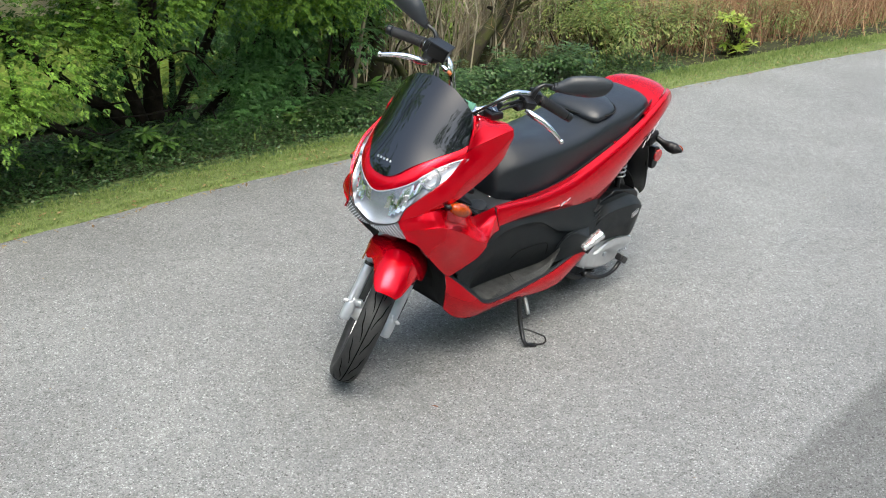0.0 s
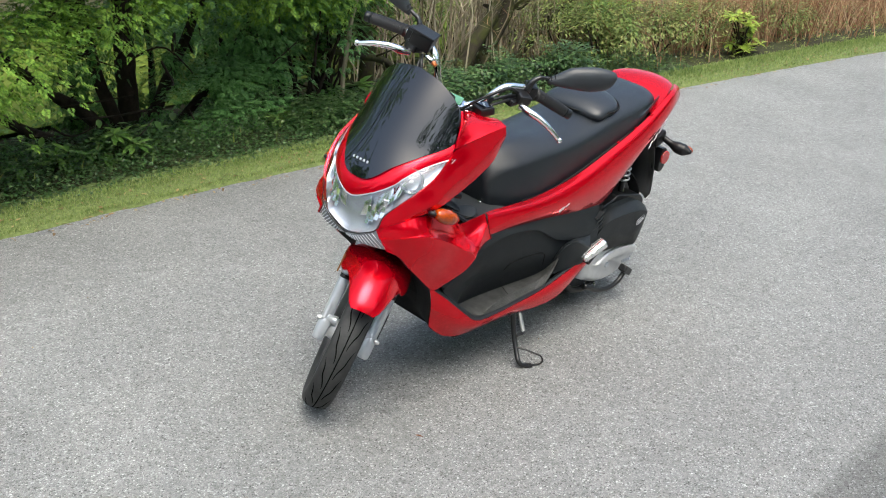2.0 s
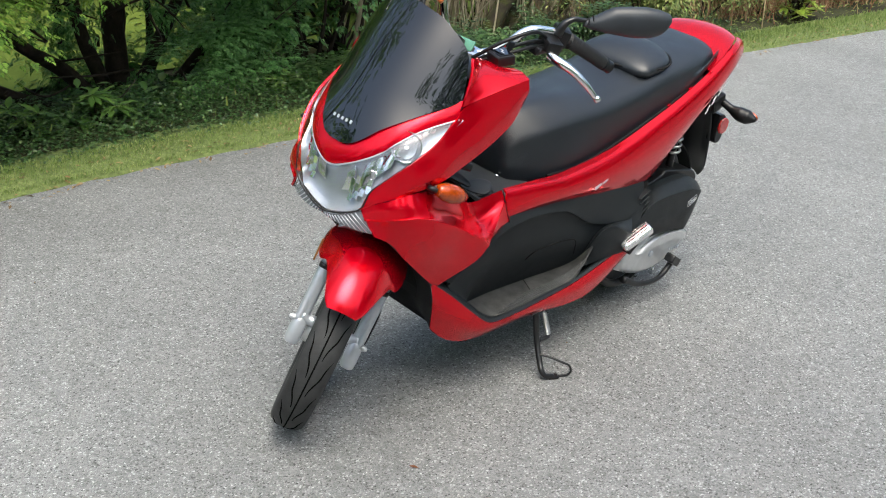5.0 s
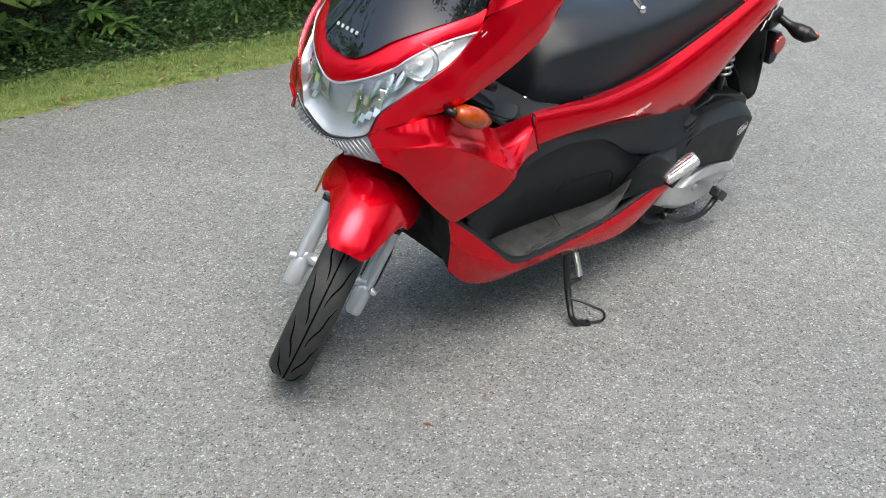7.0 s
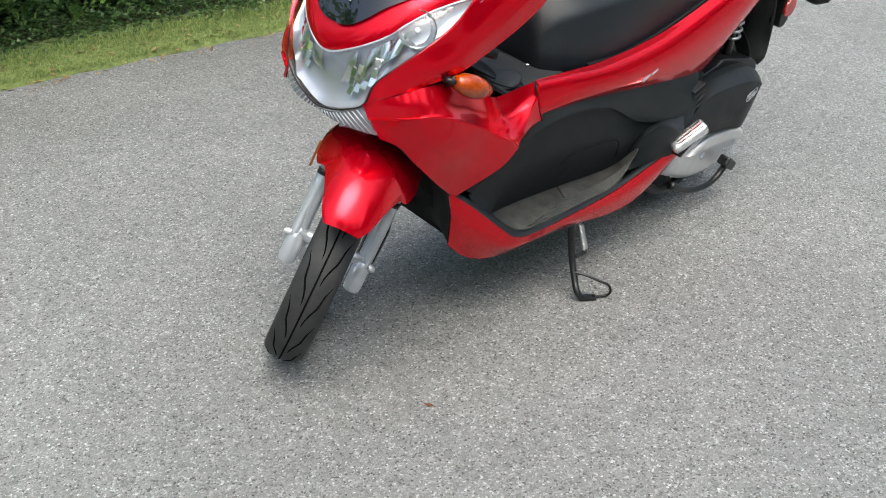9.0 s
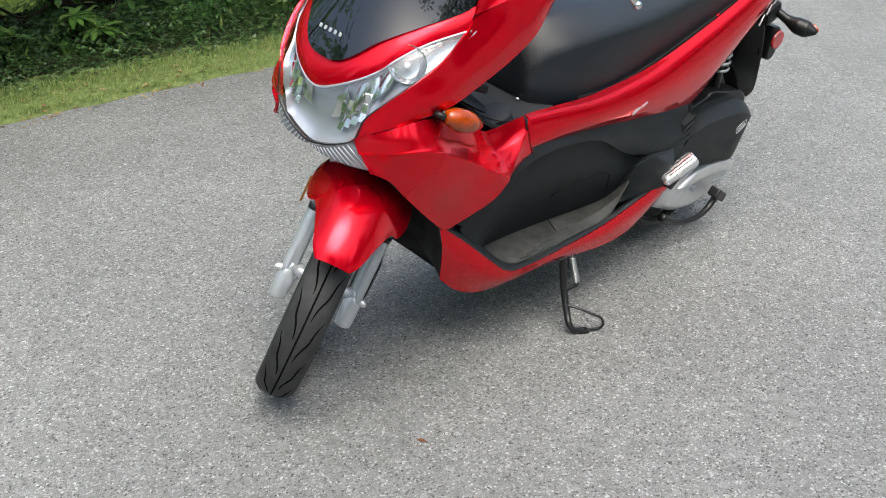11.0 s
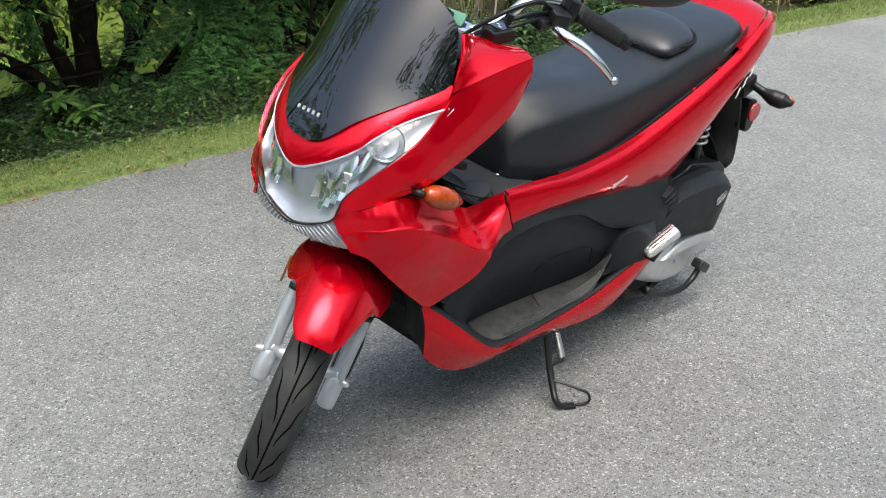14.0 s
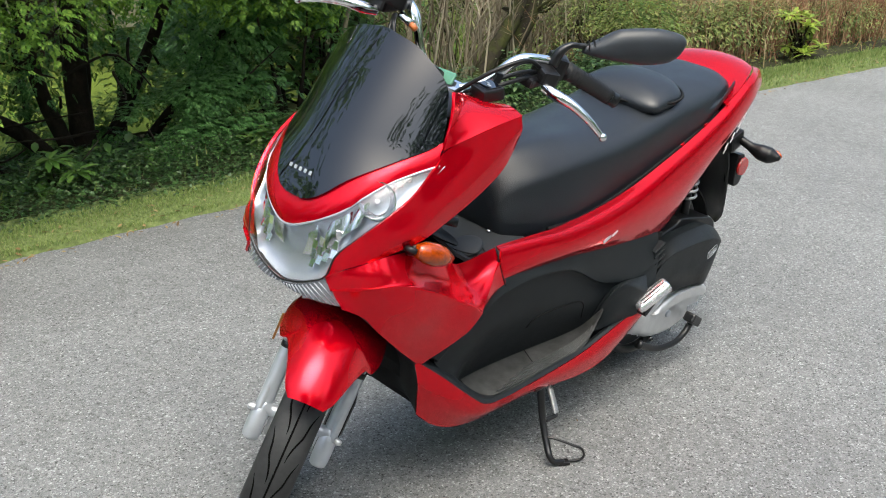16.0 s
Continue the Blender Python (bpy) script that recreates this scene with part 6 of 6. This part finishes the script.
for k, (dx, dz) in enumerate(((0.0, 0.0), (0.012, -0.012), (0.004, 0.030))):
    c = [(0.225 + dx, 0.165, 1.045 + dz * 0.4), (0.27 + dx, 0.13, 1.046 + dz), (0.31 + dx, 0.08, 1.016 + dz), (0.325, 0.03, 0.965 + dz * 0.5), (0.325, 0.0, 0.93)]
    part("control_cable", steered(tube(c, 0.0045, 8, 40)), BLACK, bar)
    c = [(0.235 + dx, -0.15, 1.035), (0.285 + dx, -0.14, 1.00 + dz), (0.325, -0.09, 0.95), (0.335, 0.0, 0.93)]
    part("control_cable", steered(tube(c, 0.0050, 8, 32)), BLACK, bar)
part("cable_tie", steered(block((0.305, 0.090, 1.026), (0.012, 0.014, 0.030), 0.002, Matrix.Rotation(radians(30), 4, "Z"))), GREY, bar)

# meter, clock and dash
part("dash", shell(loft([[(0.40, y, 0.985 - 2.0 * y * y) for y in (-0.14, -0.07, 0, 0.07, 0.14)], [(0.33, y, 0.975 - 1.6 * y * y) for y in (-0.15, -0.07, 0, 0.07, 0.15)], [(0.265, y, 0.935 - 0.4 * y * y) for y in (-0.13, -0.07, 0, 0.07, 0.13)]], 17, 12), 0.006, (0.35, 0, 0.8)), BLACK, scooter)
met = part("meter", block((0.372, 0.02, 0.998), (0.05, 0.13, 0.050), 0.018, Matrix.Rotation(radians(-35), 4, "Y")), BLACK, scooter)
part("meter_glass", block((0.352, 0.056, 1.003), (0.006, 0.104, 0.026), 0.003, Matrix.Rotation(radians(-35), 4, "Y")), GREENGLASS, met, "green-tinted meter glass")
clock = part("clock", block((0.268, 0.125, 0.972), (0.048, 0.058, 0.024), 0.005, Matrix.Rotation(radians(-20), 4, "Z") @ Matrix.Rotation(radians(8), 4, "Y")), BLACK, scooter, "small black digital clock")
part("clock_face", block((0.268, 0.125, 0.985), (0.034, 0.044, 0.003), 0.001, Matrix.Rotation(radians(-20), 4, "Z") @ Matrix.Rotation(radians(8), 4, "Y")), SCREEN, clock)
for k in range(2):
    part("clock_mark", block((0.262 + 0.010 * k, 0.118 + 0.012 * k, 0.987), (0.004, 0.012, 0.001), 0, Matrix.Rotation(radians(-20), 4, "Z")), SILVERMARK, clock)

# engine, air cleaner, stands


def corners(pts, t=0.16):
    """An outline with its corners only slightly rounded."""
    out = []
    for k, p in enumerate(pts):
        a, b, c = np.array(pts[k - 1]), np.array(p), np.array(pts[(k + 1) % len(pts)])
        out += [tuple(b + (a - b) * t), tuple(b + (c - b) * t)]
    return out


TOPS = spline([(-0.421, 0.172, 0.336), (-0.461, 0.172, 0.405), (-0.522, 0.172, 0.446), (-0.603, 0.172, 0.453), (-0.703, 0.172, 0.449), (-0.759, 0.172, 0.425), (-0.800, 0.172, 0.394)], 40)
RIDGE = spline([(-0.397, 0.203, 0.345), (-0.443, 0.205, 0.408), (-0.488, 0.206, 0.427), (-0.533, 0.206, 0.430), (-0.636, 0.205, 0.426), (-0.720, 0.202, 0.412), (-0.790, 0.190, 0.382)], 40)
FOOT = spline([(-0.400, 0.200, 0.325), (-0.455, 0.198, 0.305), (-0.520, 0.196, 0.292), (-0.590, 0.194, 0.286), (-0.680, 0.190, 0.272), (-0.755, 0.184, 0.252), (-0.796, 0.178, 0.300)], 40)
rows = [TOPS * (1, 0, 1) + (0, 0.06, -0.01), TOPS - (0, 0.004, 0.001), TOPS * 0.97 + RIDGE * 0.03, TOPS * 0.06 + RIDGE * 0.94, RIDGE, RIDGE * 0.97 + FOOT * 0.03, RIDGE * 0.5 + FOOT * 0.5, FOOT, FOOT * (1, 0, 1) + (0, 0.06, 0)]
airb = part("air_cleaner", smooth(grid_mesh(rows)), GREY, scooter, "dark grey air cleaner cover")
part("cover_end", smooth(grid_mesh([[tuple(r[-1]) for r in rows], [(-0.775, 0.05, float(r[-1][2])) for r in rows]])), GREY, airb)
part("cover_badge", tube([(-0.702, 0.2015, 0.370), (-0.755, 0.1945, 0.380), (-0.764, 0.193, 0.362), (-0.710, 0.2005, 0.351), (-0.702, 0.2015, 0.370)], 0.0012, 6, 30), SILVERMARK, airb)
for k in range(4):
    part("cover_badge", block((-0.715 - 0.011 * k, 0.2005 - 0.0016 * k, 0.362 + 0.002 * k), (0.006, 0.003, 0.009), 0.0005), SILVERMARK, airb)
part("cover_flange", plate(corners([(-0.44, 0.34), (-0.50, 0.415), (-0.526, 0.448), (-0.600, 0.462), (-0.622, 0.476), (-0.797, 0.436), (-0.828, 0.405), (-0.82, 0.33), (-0.70, 0.28)]), 0.05, 0.142, 0.006, 70), BLACK, airb)
eng = part("engine_cover", plate([(-0.445, 0.172), (-0.445, 0.262), (-0.520, 0.285), (-0.620, 0.282), (-0.720, 0.268), (-0.790, 0.240), (-0.806, 0.200), (-0.780, 0.166), (-0.710, 0.136), (-0.620, 0.124), (-0.520, 0.140)], 0.050, 0.172, 0.022, 60), CAST, scooter, "silver cast engine cover with a kick starter")
part("cover_step", plate([(-0.50, 0.225), (-0.60, 0.262), (-0.72, 0.255), (-0.785, 0.232), (-0.79, 0.205), (-0.72, 0.222), (-0.60, 0.228)], 0.10, 0.186, 0.014, 40), CAST, eng)
part("inspection_plug", lathe([(0.001, 0.0), (0.011, 0.0), (0.011, 0.006), (0.008, 0.008), (0.001, 0.008)], 20, (-0.600, 0.171, 0.196)), ALLOY, eng)
for k in range(5):
    part("cast_mark", block((-0.715 - 0.013 * k, 0.1735, 0.178 - 0.001 * k), (0.008, 0.003, 0.011), 0.0008), ALLOY, eng)
for p in ((-0.47, 0.17), (-0.47, 0.25), (-0.77, 0.165), (-0.66, 0.115), (-0.56, 0.120), (-0.79, 0.23)):
    part("case_bolt", lathe([(0.001, 0.0), (0.007, 0.0), (0.007, 0.006), (0.001, 0.007)], 10, (p[0], 0.160, p[1])), CHROME, eng)
kick = part("kick_starter", tube([(-0.455, 0.180, 0.150), (-0.540, 0.192, 0.112), (-0.620, 0.200, 0.104), (-0.672, 0.200, 0.118), (-0.700, 0.200, 0.145)], [0.012, 0.010, 0.009, 0.009, 0.010], 10, 36), IRON, scooter)
part("kick_pedal", block((-0.698, 0.204, 0.160), (0.060, 0.034, 0.030), 0.007, Matrix.Rotation(radians(-32), 4, "Y")), IRON, kick)
part("engine_block", block((-0.50, 0, 0.27), (0.38, 0.16, 0.20), 0.03), MATTE, scooter)
part("muffler", tube([(-0.42, -0.16, 0.22), (-0.60, -0.17, 0.24), (-0.90, -0.17, 0.30)], [0.04, 0.062, 0.058], 20, 16), IRON, scooter)
shock = part("shock_absorber", tube([(-0.70, 0.105, 0.40), (-0.665, 0.115, 0.62)], 0.012, 10, 4), IRON, scooter)
hel = [(-0.685 + 0.018 * u + 0.021 * math.cos(u * 26), 0.110 + 0.005 * u + 0.021 * math.sin(u * 26), 0.515 + 0.09 * u) for u in np.linspace(0, 1, 110)]
part("coil_spring", tube(hel, 0.0042, 6, 220), SPRING, shock)

stand = part("side_stand", tube([(0.013, 0.198, 0.225), (0.015, 0.205, 0.196), (0.024, 0.232, 0.130), (0.036, 0.262, 0.086), (0.044, 0.280, 0.067), (0.038, 0.293, 0.054), (0.014, 0.303, 0.049)], [0.0100, 0.0095, 0.0090, 0.0088, 0.0085, 0.0078, 0.0070], 14, 60), IRON, scooter, "black steel side stand with a wire foot loop")
part("stand_pad", block((0.014, 0.303, 0.047), (0.030, 0.020, 0.010), 0.003, Matrix.Rotation(radians(-32), 4, "Z")), IRON, stand)
part("foot_loop", tube([(0.033, 0.256, 0.104), (0.018, 0.280, 0.103), (-0.006, 0.316, 0.094), (-0.017, 0.326, 0.088), (-0.025, 0.331, 0.073), (-0.027, 0.330, 0.060), (-0.020, 0.323, 0.051), (0.008, 0.306, 0.048)], 0.0036, 8, 70), IRON, stand)
part("pivot_bracket", block((0.014, 0.19, 0.226), (0.075, 0.05, 0.022), 0.005), IRON, stand)
hel = [(-0.009 - 0.016 * u + 0.0065 * math.cos(u * 95), 0.212 + 0.019 * u + 0.0065 * math.sin(u * 95), 0.206 - 0.068 * u) for u in np.linspace(0, 1, 160)]
part("return_spring", tube(hel, 0.0021, 6, 320), SPRING, stand)
part("spring_post", tube([(0.022, 0.232, 0.134), (0.0, 0.233, 0.131), (-0.027, 0.233, 0.129)], [0.009, 0.006, 0.006], 8, 8), IRON, stand)
part("spring_hook", tube([(-0.009, 0.212, 0.206), (-0.006, 0.210, 0.222), (-0.002, 0.20, 0.230)], 0.0025, 6, 10), SPRING, stand)
part("centre_stand", tube([(-0.36, 0.10, 0.20), (-0.44, 0.13, 0.12), (-0.52, 0.14, 0.105), (-0.60, 0.14, 0.13)], 0.013, 10, 24), IRON, scooter)

# marks: a pale word-shaped strip on the screen, silver strokes on the red body
word = [front(y, 0.835 + 0.02 * (y + 0.04), 0.0135) for y in (-0.038, -0.024, -0.010, 0.004, 0.018)]
for p in word:
    part("badge_bar", block(p, (0.0014, 0.0068, 0.0078), 0.0005, Matrix.Rotation(radians(-30), 4, "Y")), SILVERMARK, screen)
for k, (x, y, z) in enumerate(((-0.700, 0.1785, 0.672), (-0.735, 0.1735, 0.694), (-0.770, 0.168, 0.716), (-0.803, 0.161, 0.736))):
    for j in range(2):
        part("badge_stroke", block((x - 0.006 * j, y + 0.0005 - 0.001 * j, z + 0.012 * j), (0.022, 0.003, 0.0045), 0.001, Matrix.Rotation(radians(35 if j else 28), 4, "Y") @ Matrix.Rotation(radians(10), 4, "Z")), SILVERMARK, scooter)
for j, (w_, h_) in enumerate(((0.030, 0.010), (0.022, 0.006))):
    c = Vector(on_rear(-0.150 - 0.026 * j, 0.566 + 0.009 * j, 0.0008))
    part("badge_stroke", block(c, (w_, 0.0016, h_), 0.0006, Matrix.Rotation(radians(24), 4, "Y")), SILVERMARK, scooter)
